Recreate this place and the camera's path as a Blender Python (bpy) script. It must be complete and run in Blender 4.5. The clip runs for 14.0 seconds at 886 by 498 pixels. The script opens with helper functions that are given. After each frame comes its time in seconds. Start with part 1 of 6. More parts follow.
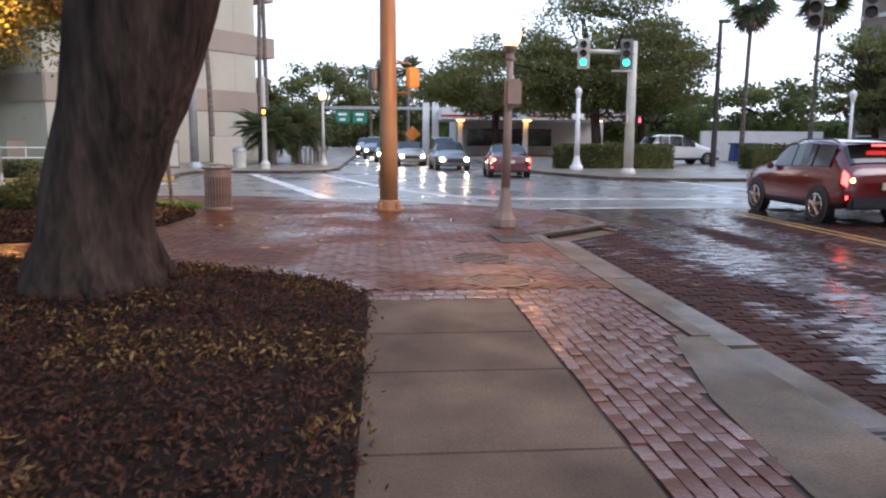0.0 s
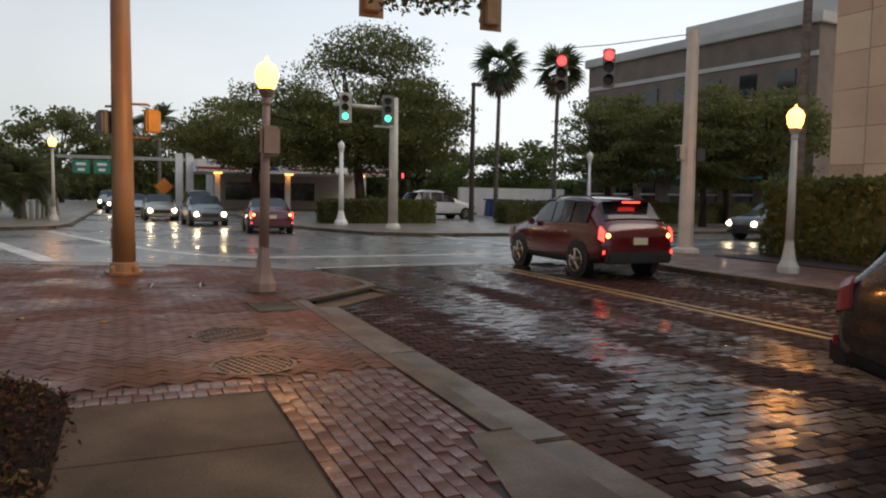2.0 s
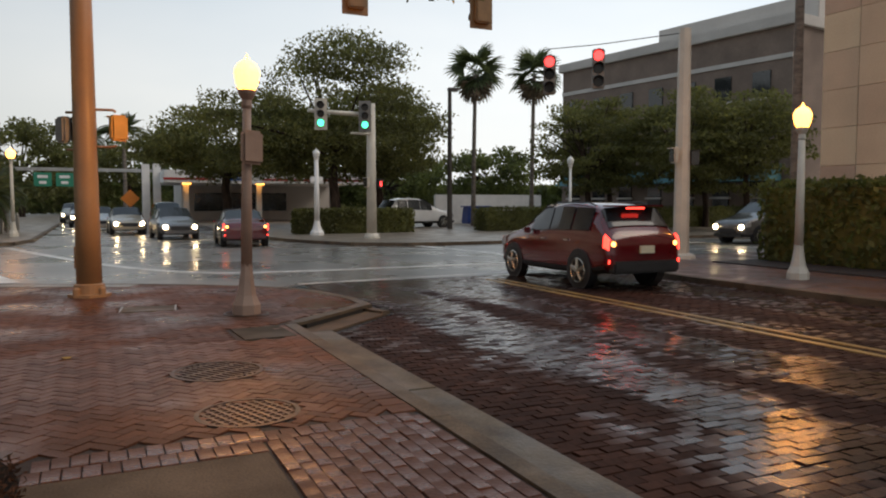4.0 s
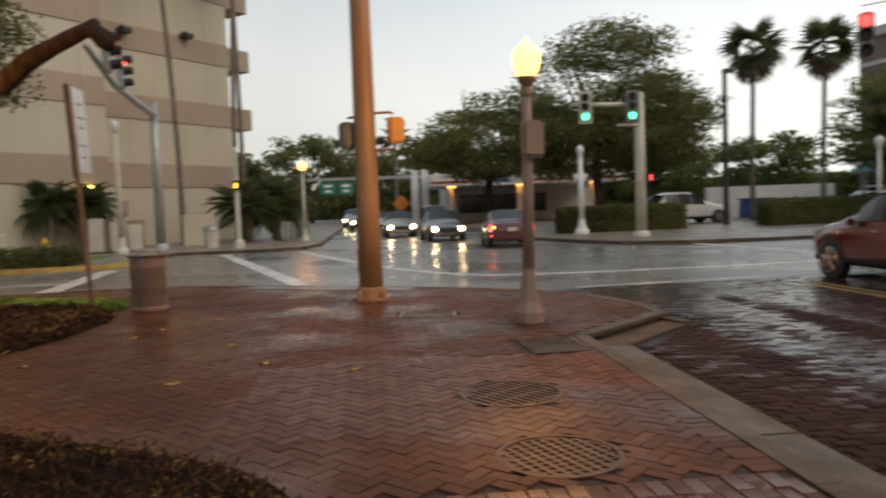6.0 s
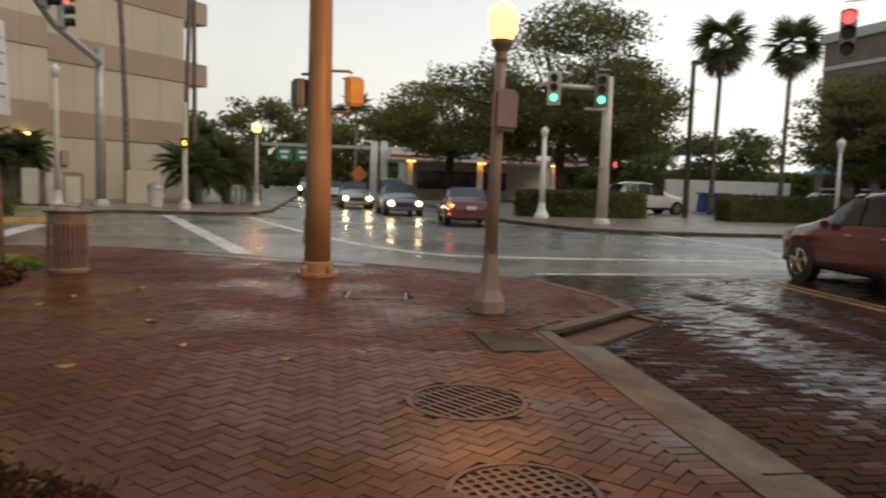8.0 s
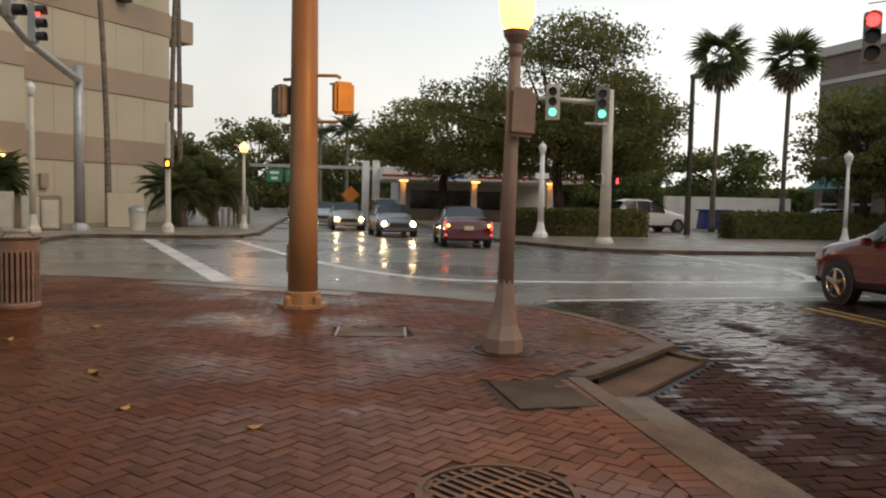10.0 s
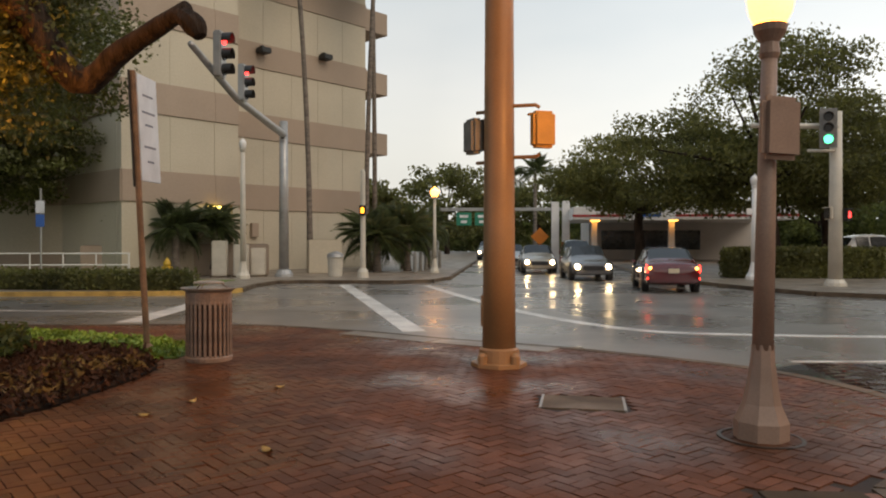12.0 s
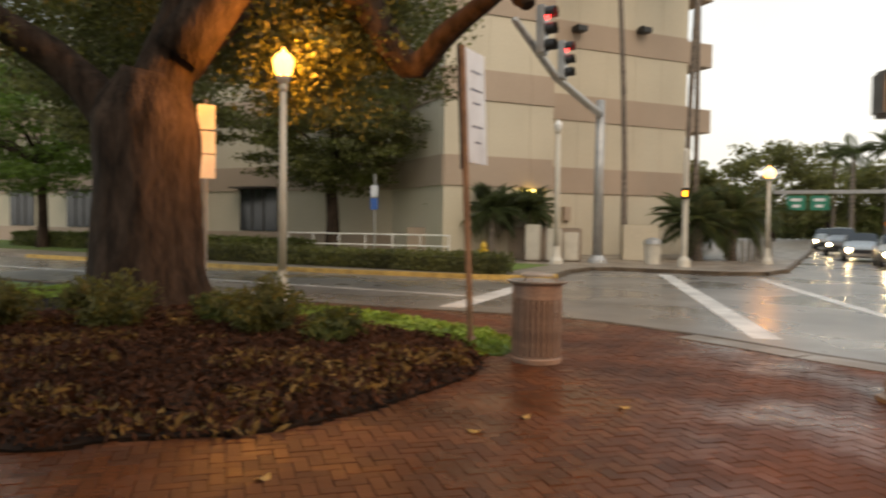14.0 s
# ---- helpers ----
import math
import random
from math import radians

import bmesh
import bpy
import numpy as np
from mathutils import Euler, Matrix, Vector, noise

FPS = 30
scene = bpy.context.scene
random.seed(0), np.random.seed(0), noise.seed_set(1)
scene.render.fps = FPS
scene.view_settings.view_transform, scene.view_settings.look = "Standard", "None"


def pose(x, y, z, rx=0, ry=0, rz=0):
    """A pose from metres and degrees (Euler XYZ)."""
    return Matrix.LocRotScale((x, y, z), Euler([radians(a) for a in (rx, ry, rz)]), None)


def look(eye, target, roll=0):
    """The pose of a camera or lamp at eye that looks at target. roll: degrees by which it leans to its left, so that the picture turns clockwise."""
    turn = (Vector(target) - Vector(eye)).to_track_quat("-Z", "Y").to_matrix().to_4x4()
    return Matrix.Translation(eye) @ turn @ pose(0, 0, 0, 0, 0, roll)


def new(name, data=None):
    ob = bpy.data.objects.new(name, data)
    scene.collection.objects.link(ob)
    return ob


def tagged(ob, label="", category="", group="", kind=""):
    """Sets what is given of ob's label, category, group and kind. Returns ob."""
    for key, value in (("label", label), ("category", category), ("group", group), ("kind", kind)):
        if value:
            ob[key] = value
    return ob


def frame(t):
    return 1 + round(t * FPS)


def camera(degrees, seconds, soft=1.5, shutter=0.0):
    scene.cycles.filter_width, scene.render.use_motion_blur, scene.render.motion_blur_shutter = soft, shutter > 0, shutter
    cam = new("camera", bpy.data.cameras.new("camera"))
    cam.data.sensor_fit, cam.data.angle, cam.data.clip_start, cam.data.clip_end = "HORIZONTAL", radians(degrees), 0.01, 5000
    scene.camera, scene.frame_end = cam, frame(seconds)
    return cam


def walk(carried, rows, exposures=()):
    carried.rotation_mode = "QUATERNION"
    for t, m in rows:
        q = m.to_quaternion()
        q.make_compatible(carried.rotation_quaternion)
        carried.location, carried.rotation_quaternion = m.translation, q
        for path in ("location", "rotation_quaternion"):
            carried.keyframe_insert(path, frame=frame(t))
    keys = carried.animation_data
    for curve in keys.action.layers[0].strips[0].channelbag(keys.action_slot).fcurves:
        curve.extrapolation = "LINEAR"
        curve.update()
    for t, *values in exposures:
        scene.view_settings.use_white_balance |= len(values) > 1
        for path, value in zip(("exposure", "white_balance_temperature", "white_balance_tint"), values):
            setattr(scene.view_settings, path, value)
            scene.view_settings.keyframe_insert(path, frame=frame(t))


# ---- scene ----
cam = camera(62.0, 14.0, soft=2.0, shutter=0.5)
PATH = [
    (0, (-0.599, -6.869, 1.526), (-0.431, -4.899, 1.228), 0.3),
    (0.5, (-0.509, -6.548, 1.519), (-0.235, -4.586, 1.239), -0.6),
    (1, (-0.455, -6.268, 1.537), (0.099, -4.356, 1.341), 0.5),
    (1.5, (-0.365, -5.958, 1.512), (0.429, -4.131, 1.333), 1.0),
    (2, (-0.308, -5.609, 1.515), (0.472, -3.773, 1.369), 0.9),
    (2.5, (-0.355, -5.338, 1.552), (0.472, -3.522, 1.411), 0.4),
    (2.7, (-0.354, -5.252, 1.554), (0.51, -3.454, 1.414), 0.4),
    (4.8, (-0.292, -4.036, 1.514), (0.519, -2.212, 1.391), -1.2),
    (5, (-0.317, -3.931, 1.508), (0.429, -2.08, 1.376), -1.5),
    (5.5, (-0.4, -3.678, 1.524), (0.169, -1.765, 1.388), -2.5),
    (6, (-0.387, -3.294, 1.499), (-0.195, -1.307, 1.383), -2.1),
    (6.5, (-0.395, -3.011, 1.466), (-0.352, -1.016, 1.323), -1.3),
    (7, (-0.406, -2.854, 1.48), (-0.208, -0.872, 1.306), -0.4),
    (7.5, (-0.321, -2.552, 1.463), (-0.121, -0.571, 1.273), 0.9),
    (8, (-0.285, -2.38, 1.472), (0.027, -0.413, 1.29), 1.8),
    (8.2, (-0.298, -2.285, 1.494), (0.081, -0.33, 1.309), 2.2),
    (10.3, (-0.206, -0.901, 1.43), (0.097, 1.072, 1.313), 0.6),
    (10.5, (-0.233, -0.798, 1.454), (-0.045, 1.19, 1.339), 0.4),
    (11, (-0.312, -0.414, 1.449), (-0.375, 1.581, 1.323), -0.8),
    (11.5, (-0.313, -0.167, 1.452), (-0.373, 1.83, 1.349), -0.6),
    (12, (-0.327, 0.173, 1.464), (-0.5, 2.165, 1.444), -0.0),
    (12.5, (-0.396, 0.465, 1.462), (-0.557, 2.458, 1.44), 0.4),
    (13, (-0.499, 0.767, 1.477), (-0.712, 2.755, 1.437), 0.7),
    (13.5, (-0.696, 1.087, 1.506), (-1.326, 2.984, 1.45), 0.9),
    (14, (-1.064, 1.327, 1.519), (-2.011, 3.087, 1.448), 0.8),
]
EXPOSURES = [(0, 1.3, 5900, 20), (0.5, 0.75, 6000, 17), (1.5, 0.32, 6800, 15), (2.7, 0.26, 7200, 15), (5, 0.28, 7400, 14), (6.5, 0.40, 7800, 14), (8, 0.42, 7900, 14), (10.5, 0.46, 7900, 15), (12.5, 0.44, 7900, 15), (13.2, 0.46, 8000, 16), (14, 0.88, 8300, 15)]
walk(cam, [(t, look(eye, target, roll)) for t, eye, target, roll in PATH], EXPOSURES)

# ---- world and light ----
SUN_EL, SUN_AZ = radians(45), radians(127)
world = bpy.data.worlds.new("dusk_overcast")
scene.world = world
world.use_nodes = True
wn, wl = world.node_tree.nodes, world.node_tree.links
wn.clear()
w_out = wn.new("ShaderNodeOutputWorld")
w_sky = wn.new("ShaderNodeTexSky")
w_sky.sky_type, w_sky.sun_disc = "NISHITA", False
w_sky.sun_elevation, w_sky.sun_rotation = SUN_EL, SUN_AZ
w_sky.dust_density, w_sky.air_density = 4.0, 1.5
w_bg = wn.new("ShaderNodeBackground")
w_bg.inputs["Strength"].default_value = 0.03
wl.new(w_sky.outputs[0], w_bg.inputs["Color"])
w_co = wn.new("ShaderNodeTexCoord")
w_sep = wn.new("ShaderNodeSeparateXYZ")
wl.new(w_co.outputs["Generated"], w_sep.inputs[0])
w_ramp = wn.new("ShaderNodeValToRGB")
w_ramp.color_ramp.elements[0].position, w_ramp.color_ramp.elements[0].color = 0.0, (0.65, 0.725, 0.785, 1)
w_ramp.color_ramp.elements[1].position, w_ramp.color_ramp.elements[1].color = 0.55, (0.32, 0.45, 0.58, 1)
wl.new(w_sep.outputs["Z"], w_ramp.inputs[0])
w_noise = wn.new("ShaderNodeTexNoise")
w_noise.inputs["Scale"].default_value, w_noise.inputs["Detail"].default_value = 1.6, 4
w_map = wn.new("ShaderNodeMapping")
w_map.inputs["Scale"].default_value = (1, 1, 3.0)
wl.new(w_co.outputs["Generated"], w_map.inputs[0])
wl.new(w_map.outputs[0], w_noise.inputs["Vector"])
w_mul = wn.new("ShaderNodeMix")
w_mul.data_type, w_mul.blend_type = "RGBA", "OVERLAY"
w_mul.inputs[0].default_value = 0.35
wl.new(w_ramp.outputs[0], w_mul.inputs[6])
wl.new(w_noise.outputs[0], w_mul.inputs[7])
w_cloud = wn.new("ShaderNodeBackground")
w_cloud.inputs["Strength"].default_value = 0.75
w_dot = wn.new("ShaderNodeVectorMath")
w_dot.operation = "DOT_PRODUCT"
w_dot.inputs[1].default_value = (0.77, 0.64, 0.0)
wl.new(w_co.outputs["Generated"], w_dot.inputs[0])
w_side = wn.new("ShaderNodeMapRange")
w_side.inputs[1].default_value, w_side.inputs[2].default_value = 0.55, 1.0
w_side.inputs[3].default_value, w_side.inputs[4].default_value = 1.0, 1.55
wl.new(w_dot.outputs["Value"], w_side.inputs[0])
w_glow = wn.new("ShaderNodeVectorMath")
w_glow.operation = "SCALE"
wl.new(w_mul.outputs[2], w_glow.inputs[0])
wl.new(w_side.outputs[0], w_glow.inputs["Scale"])
wl.new(w_glow.outputs[0], w_cloud.inputs["Color"])
w_add = wn.new("ShaderNodeAddShader")
wl.new(w_bg.outputs[0], w_add.inputs[0])
wl.new(w_cloud.outputs[0], w_add.inputs[1])
wl.new(w_add.outputs[0], w_out.inputs[0])

sun = new("sun", bpy.data.lights.new("sun", "SUN"))
sun.data.energy, sun.data.angle, sun.data.color = 0.55, radians(40), (1.0, 0.93, 0.85)
sun.matrix_world = look((0, 0, 50), (-50 * math.sin(SUN_AZ), -50 * math.cos(SUN_AZ), 50 - 50 * math.tan(SUN_EL)))


# ---- materials ----
def mat(name, color, rough=0.7, metal=0.0, var=0.25, scale=4.0, fine=40.0, bump=0.15, color2=None, wet=0.0,
        pieces=False, stretch=(1, 1, 1), emit=None, power=0.0, puddle=1.2, coat=0.0, spec=0.5, leafy=0.0, relief=0.012, patchy=0.04):
    """A surface with coarse stains and fine grain in colour, gloss and relief. wet: how far its gloss varies towards a water film."""
    m = bpy.data.materials.new(name)
    m.use_nodes = True
    n, l = m.node_tree.nodes, m.node_tree.links
    b = n["Principled BSDF"]
    co = n.new("ShaderNodeTexCoord")
    mp = n.new("ShaderNodeMapping")
    mp.inputs["Scale"].default_value = stretch
    l.new(co.outputs["Object"], mp.inputs[0])

    def nz(sc, detail, source=None):
        t = n.new("ShaderNodeTexNoise")
        t.inputs["Scale"].default_value, t.inputs["Detail"].default_value = sc, detail
        l.new((source or mp).outputs[0], t.inputs["Vector"])
        return t

    def mix(kind, fac, a, c):
        x = n.new("ShaderNodeMix")
        x.data_type, x.blend_type = "RGBA", kind
        for s, v in ((0, fac), (6, a), (7, c)):
            if isinstance(v, (int, float)):
                x.inputs[s].default_value = v
            elif isinstance(v, tuple):
                x.inputs[s].default_value = (*v, 1)
            else:
                l.new(v, x.inputs[s])
        return x.outputs[2]

    coarse, grain = nz(scale, 5), nz(fine, 3)
    dark = tuple(c * (1 - var) for c in color)
    light = color2 or tuple(min(1, c * (1 + var * 0.6)) for c in color)
    rp = n.new("ShaderNodeMapRange")
    rp.inputs[1].default_value, rp.inputs[2].default_value = 0.33, 0.67
    l.new(coarse.outputs[0], rp.inputs[0])
    col = mix("MIX", rp.outputs[0], dark, light)
    col = mix("OVERLAY", min(0.6, var * 1.4), col, grain.outputs[0])
    if pieces:
        oi, ge, ad, fr = n.new("ShaderNodeObjectInfo"), n.new("ShaderNodeNewGeometry"), n.new("ShaderNodeMath"), n.new("ShaderNodeMath")
        fr.operation = "FRACT"
        l.new(oi.outputs["Random"], ad.inputs[0])
        l.new(ge.outputs["Random Per Island"], ad.inputs[1])
        l.new(ad.outputs[0], fr.inputs[0])
        cr = n.new("ShaderNodeValToRGB")
        cr.color_ramp.elements[0].color = (0.34, 0.33, 0.36, 1)
        cr.color_ramp.elements[1].color = (0.66, 0.62, 0.60, 1)
        l.new(fr.outputs[0], cr.inputs[0])
        col = mix("OVERLAY", 0.8, col, cr.outputs[0])
    l.new(col, b.inputs["Base Color"])
    b.inputs["Metallic"].default_value = metal
    b.inputs["Specular IOR Level"].default_value = spec
    b.inputs["Coat Weight"].default_value = coat
    b.inputs["Coat Roughness"].default_value = 0.06
    rr = n.new("ShaderNodeMapRange")
    if wet:
        film = nz(puddle, 4).outputs[0]
        if pieces:
            sh = n.new("ShaderNodeMath")
            sh.operation, sh.inputs[1].default_value, sh.inputs[2].default_value = "MULTIPLY_ADD", patchy, -patchy / 2
            l.new(fr.outputs[0], sh.inputs[0])
            sm = n.new("ShaderNodeMath")
            l.new(film, sm.inputs[0])
            l.new(sh.outputs[0], sm.inputs[1])
            film = sm.outputs[0]
        rr.inputs[1].default_value, rr.inputs[2].default_value = 0.42, 0.62
        rr.inputs[3].default_value, rr.inputs[4].default_value = rough, max(0.05, rough * (1 - wet))
        l.new(film, rr.inputs[0])
    else:
        rr.inputs[3].default_value, rr.inputs[4].default_value = max(0.03, rough - 0.1), min(1, rough + 0.1)
        l.new(grain.outputs[0], rr.inputs[0])
    l.new(rr.outputs[0], b.inputs["Roughness"])
    if bump:
        bp = n.new("ShaderNodeBump")
        bp.inputs["Strength"].default_value, bp.inputs["Distance"].default_value = bump, relief
        l.new(grain.outputs[0], bp.inputs["Height"])
        l.new(bp.outputs[0], b.inputs["Normal"])
    if leafy:
        tr, mx = n.new("ShaderNodeBsdfTranslucent"), n.new("ShaderNodeMixShader")
        l.new(mix("MULTIPLY", 0.35, col, (1.0, 0.95, 0.5)), tr.inputs["Color"])
        mx.inputs[0].default_value = leafy
        l.new(b.outputs[0], mx.inputs[1])
        l.new(tr.outputs[0], mx.inputs[2])
        l.new(mx.outputs[0], n["Material Output"].inputs["Surface"])
    if emit:
        b.inputs["Emission Color"].default_value = (*emit, 1)
        b.inputs["Emission Strength"].default_value = power
    return m


ASPHALT = mat("wet_asphalt", (0.185, 0.172, 0.155), 0.36, wet=0.5, var=0.3, scale=0.5, fine=60, bump=0.10, puddle=0.35, spec=0.6)
ROAD_BRICK = mat("dark_street_brick", (0.040, 0.018, 0.012), 0.78, wet=0.76, var=0.45, scale=1.2, fine=30, bump=0.2, pieces=True, puddle=0.9, stretch=(1, 0.3, 1), patchy=0.17)
ROAD_BED = mat("street_joint_water", (0.018, 0.013, 0.012), 0.4, wet=0.8, var=0.3, scale=1.0, fine=25, bump=0.25, puddle=0.45, stretch=(1, 0.22, 1))
PLAZA_BRICK = mat("red_paver", (0.112, 0.038, 0.014), 0.64, wet=0.72, spec=0.28, var=0.35, scale=0.9, fine=45, bump=0.25, pieces=True, puddle=0.5)
PLAZA_BED = mat("paver_sand_joint", (0.022, 0.013, 0.010), 0.75, var=0.3, scale=2, fine=60, bump=0.3)
STRIP_BRICK = mat("old_street_paver", (0.118, 0.042, 0.022), 0.60, spec=0.32, wet=0.7, patchy=0.2, var=0.35, scale=2.0, fine=35, bump=0.45, pieces=True, puddle=1.4)
PAVE_RED = mat("red_paving_across", (0.125, 0.060, 0.042), 0.55, wet=0.5, var=0.4, scale=1.2, fine=40, bump=0.25)
PAVE_FAR = mat("far_pavement_concrete", (0.24, 0.20, 0.16), 0.5, wet=0.4, var=0.35, scale=0.8, fine=60, bump=0.15)
CONCRETE = mat("walk_concrete", (0.122, 0.084, 0.056), 0.8, wet=0.12, spec=0.2, var=0.42, scale=1.3, fine=70, bump=0.15)
GUTTER = mat("gutter_concrete", (0.118, 0.088, 0.056), 0.62, spec=0.3, wet=0.4, var=0.45, scale=2.2, fine=45, bump=0.35)
CURB = mat("curb_concrete", (0.110, 0.078, 0.050), 0.7, spec=0.3, wet=0.3, var=0.5, scale=1.8, fine=50, bump=0.3)
MULCH = mat("mulch_soil", (0.016, 0.010, 0.007), 0.9, var=0.5, scale=5, fine=45, bump=0.9, spec=0.15)
CHIP = mat("bark_chip", (0.072, 0.032, 0.017), 0.8, var=0.5, scale=6, fine=40, bump=0.2, pieces=True, spec=0.15)
LEAF_FALLEN = mat("fallen_yellow_leaf", (0.46, 0.29, 0.085), 0.5, var=0.3, scale=12, fine=60, bump=0.1)
LEAF_DRY = mat("dry_leaf", (0.20, 0.125, 0.04), 0.65, var=0.35, scale=8, fine=50, bump=0.1, pieces=True, spec=0.15)
GRASS = mat("grass_blades", (0.22, 0.33, 0.04), 0.6, var=0.4, scale=2, fine=20, bump=0.1, pieces=True)
TURF = mat("turf_soil", (0.11, 0.17, 0.025), 0.85, var=0.4, scale=3, fine=60, bump=0.6)
PAINT_WHITE = mat("road_paint_white", (0.62, 0.61, 0.58), 0.5, wet=0.4, var=0.3, scale=2, fine=30, bump=0.15)
PAINT_YELLOW = mat("road_paint_yellow", (0.30, 0.185, 0.055), 0.5, wet=0.4, var=0.35, scale=2, fine=30, bump=0.15)
YELLOW_CURB = mat("curb_paint_yellow", (0.52, 0.33, 0.09), 0.55, var=0.3, scale=3, fine=30)
UTIL = mat("olive_concrete_lid", (0.050, 0.038, 0.022), 0.75, spec=0.25, wet=0.25, var=0.3, scale=2, fine=40)
IRON = mat("cast_iron_grate", (0.085, 0.06, 0.045), 0.45, metal=0.6, var=0.4, scale=8, fine=60, bump=0.3)
# Near-black colour that stands for shade inside the drain openings.
DRAIN_SHADE = mat("drain_shade", (0.012, 0.011, 0.010), 0.8, var=0.3)
POLE_TAN = mat("tan_painted_steel", (0.31, 0.175, 0.085), 0.42, var=0.12, scale=2, fine=50, bump=0.06)
POLE_LAMP = mat("taupe_cast_lamp_post", (0.30, 0.20, 0.155), 0.45, var=0.15, scale=3, fine=50, bump=0.06)
POLE_CREAM = mat("cream_painted_steel", (0.55, 0.51, 0.43), 0.42, var=0.12, scale=2, fine=50, bump=0.05)
POLE_GREY = mat("galvanised_steel", (0.38, 0.38, 0.37), 0.42, metal=0.5, var=0.15, scale=3, fine=60, bump=0.05)
SIGNAL_YELLOW = mat("signal_housing_yellow", (0.50, 0.24, 0.05), 0.45, var=0.12, scale=6, fine=50, bump=0.04)
# The yellow housing again, its colour darkened to brown to paint in shade.
SIGNAL_YELLOW_SHADED = mat("signal_housing_yellow_shaded", (0.21, 0.125, 0.055), 0.5, var=0.15, scale=6, fine=50, bump=0.04)
SIGNAL_GREY = mat("signal_housing_grey", (0.22, 0.21, 0.19), 0.5, var=0.15, scale=6, fine=50, bump=0.04)
SIGNAL_DARK = mat("signal_door_black", (0.022, 0.022, 0.021), 0.5, var=0.2, scale=6, fine=50, bump=0.04)
LENS_RED = mat("lit_red_lens", (0.4, 0.02, 0.02), 0.3, var=0.05, bump=0, emit=(1.0, 0.05, 0.05), power=3.2)
LENS_GREEN = mat("lit_green_lens", (0.02, 0.4, 0.25), 0.3, var=0.05, bump=0, emit=(0.03, 1.0, 0.50), power=2.6)
LENS_AMBER = mat("lit_amber_hand", (0.5, 0.2, 0.02), 0.3, var=0.05, bump=0, emit=(1.0, 0.38, 0.03), power=5.0)
LENS_OFF = mat("unlit_lens", (0.03, 0.028, 0.025), 0.25, var=0.2, bump=0)
GLOBE_LIT = mat("lit_sodium_globe", (0.9, 0.7, 0.4), 0.3, var=0.03, bump=0, emit=(1.0, 0.42, 0.08), power=5.5)
GLOBE_FAR = mat("lit_far_globe", (0.9, 0.75, 0.5), 0.3, var=0.03, bump=0, emit=(1.0, 0.42, 0.08), power=5.5)
GLOBE_OFF = mat("milky_globe", (0.72, 0.71, 0.68), 0.25, var=0.05, bump=0)
WALL_LIGHT = mat("precast_concrete_light", (0.49, 0.435, 0.335), 0.85, var=0.10, scale=0.25, fine=14, bump=0.25)
WALL_BAND = mat("precast_concrete_band", (0.355, 0.275, 0.21), 0.85, var=0.10, scale=0.3, fine=14, bump=0.25)
WALL_TAN = mat("tan_stone_panel", (0.62, 0.44, 0.29), 0.75, var=0.12, scale=0.6, fine=20, bump=0.15, pieces=True)
WALL_BROWN = mat("brown_brick_far", (0.20, 0.145, 0.115), 0.85, var=0.2, scale=0.6, fine=12, bump=0.2)
CORNICE = mat("pale_cornice", (0.50, 0.46, 0.42), 0.8, var=0.12, scale=0.5, fine=12, bump=0.1)
WHITE_PAINT = mat("white_painted_panel", (0.72, 0.71, 0.69), 0.5, var=0.10, scale=1.5, fine=30, bump=0.05)
GLASS_DARK = mat("dark_window_glass", (0.018, 0.020, 0.022), 0.08, var=0.15, bump=0, spec=0.7)
BARK = mat("oak_bark", (0.050, 0.034, 0.025), 0.9, var=0.6, scale=2.2, fine=9, bump=1.0, relief=0.06, stretch=(2.2, 2.2, 0.5), spec=0.15)
BARK_PALM = mat("palm_bark", (0.16, 0.13, 0.105), 0.9, var=0.4, scale=3, fine=16, bump=0.8, stretch=(1, 1, 3))
LEAF_DARK = mat("dark_green_leaf", (0.155, 0.165, 0.055), 0.55, var=0.45, scale=0.5, fine=6, bump=0, pieces=True, leafy=0.6)
LEAF_MID = mat("mid_green_leaf", (0.12, 0.15, 0.045), 0.55, var=0.45, scale=0.5, fine=6, bump=0, pieces=True, leafy=0.6)
LEAF_OAK = mat("live_oak_leaf", (0.11, 0.125, 0.035), 0.5, var=0.45, scale=0.8, fine=6, bump=0, pieces=True, leafy=0.45)
LEAF_LIME = mat("bright_green_leaf", (0.11, 0.20, 0.03), 0.5, var=0.4, scale=0.8, fine=6, bump=0, pieces=True, leafy=0.45)
FROND = mat("palm_frond_green", (0.09, 0.12, 0.05), 0.5, var=0.4, scale=2, fine=8, bump=0, pieces=True, leafy=0.45)
FROND_DRY = mat("dry_palm_frond", (0.14, 0.105, 0.065), 0.7, var=0.4, scale=2, fine=8, bump=0, pieces=True)
TYRE = mat("tyre_rubber", (0.016, 0.016, 0.016), 0.6, var=0.3, scale=8, fine=60, bump=0.2)
RIM = mat("alloy_rim", (0.42, 0.38, 0.32), 0.28, metal=0.85, var=0.15, scale=8, fine=40, bump=0.02)
PLASTIC_BLACK = mat("black_plastic", (0.02, 0.02, 0.021), 0.45, var=0.2, scale=6, fine=60, bump=0.08)
CHROME = mat("chrome_trim", (0.65, 0.65, 0.64), 0.15, metal=1.0, var=0.05, bump=0)
PAINT_RED = mat("dark_red_car_paint", (0.10, 0.004, 0.007), 0.16, var=0.08, scale=2, fine=40, bump=0.0, coat=1.0)
PAINT_BROWN = mat("dark_brown_car_paint", (0.052, 0.040, 0.034), 0.25, metal=0.3, var=0.08, scale=2, fine=40, bump=0.0, coat=1.0)
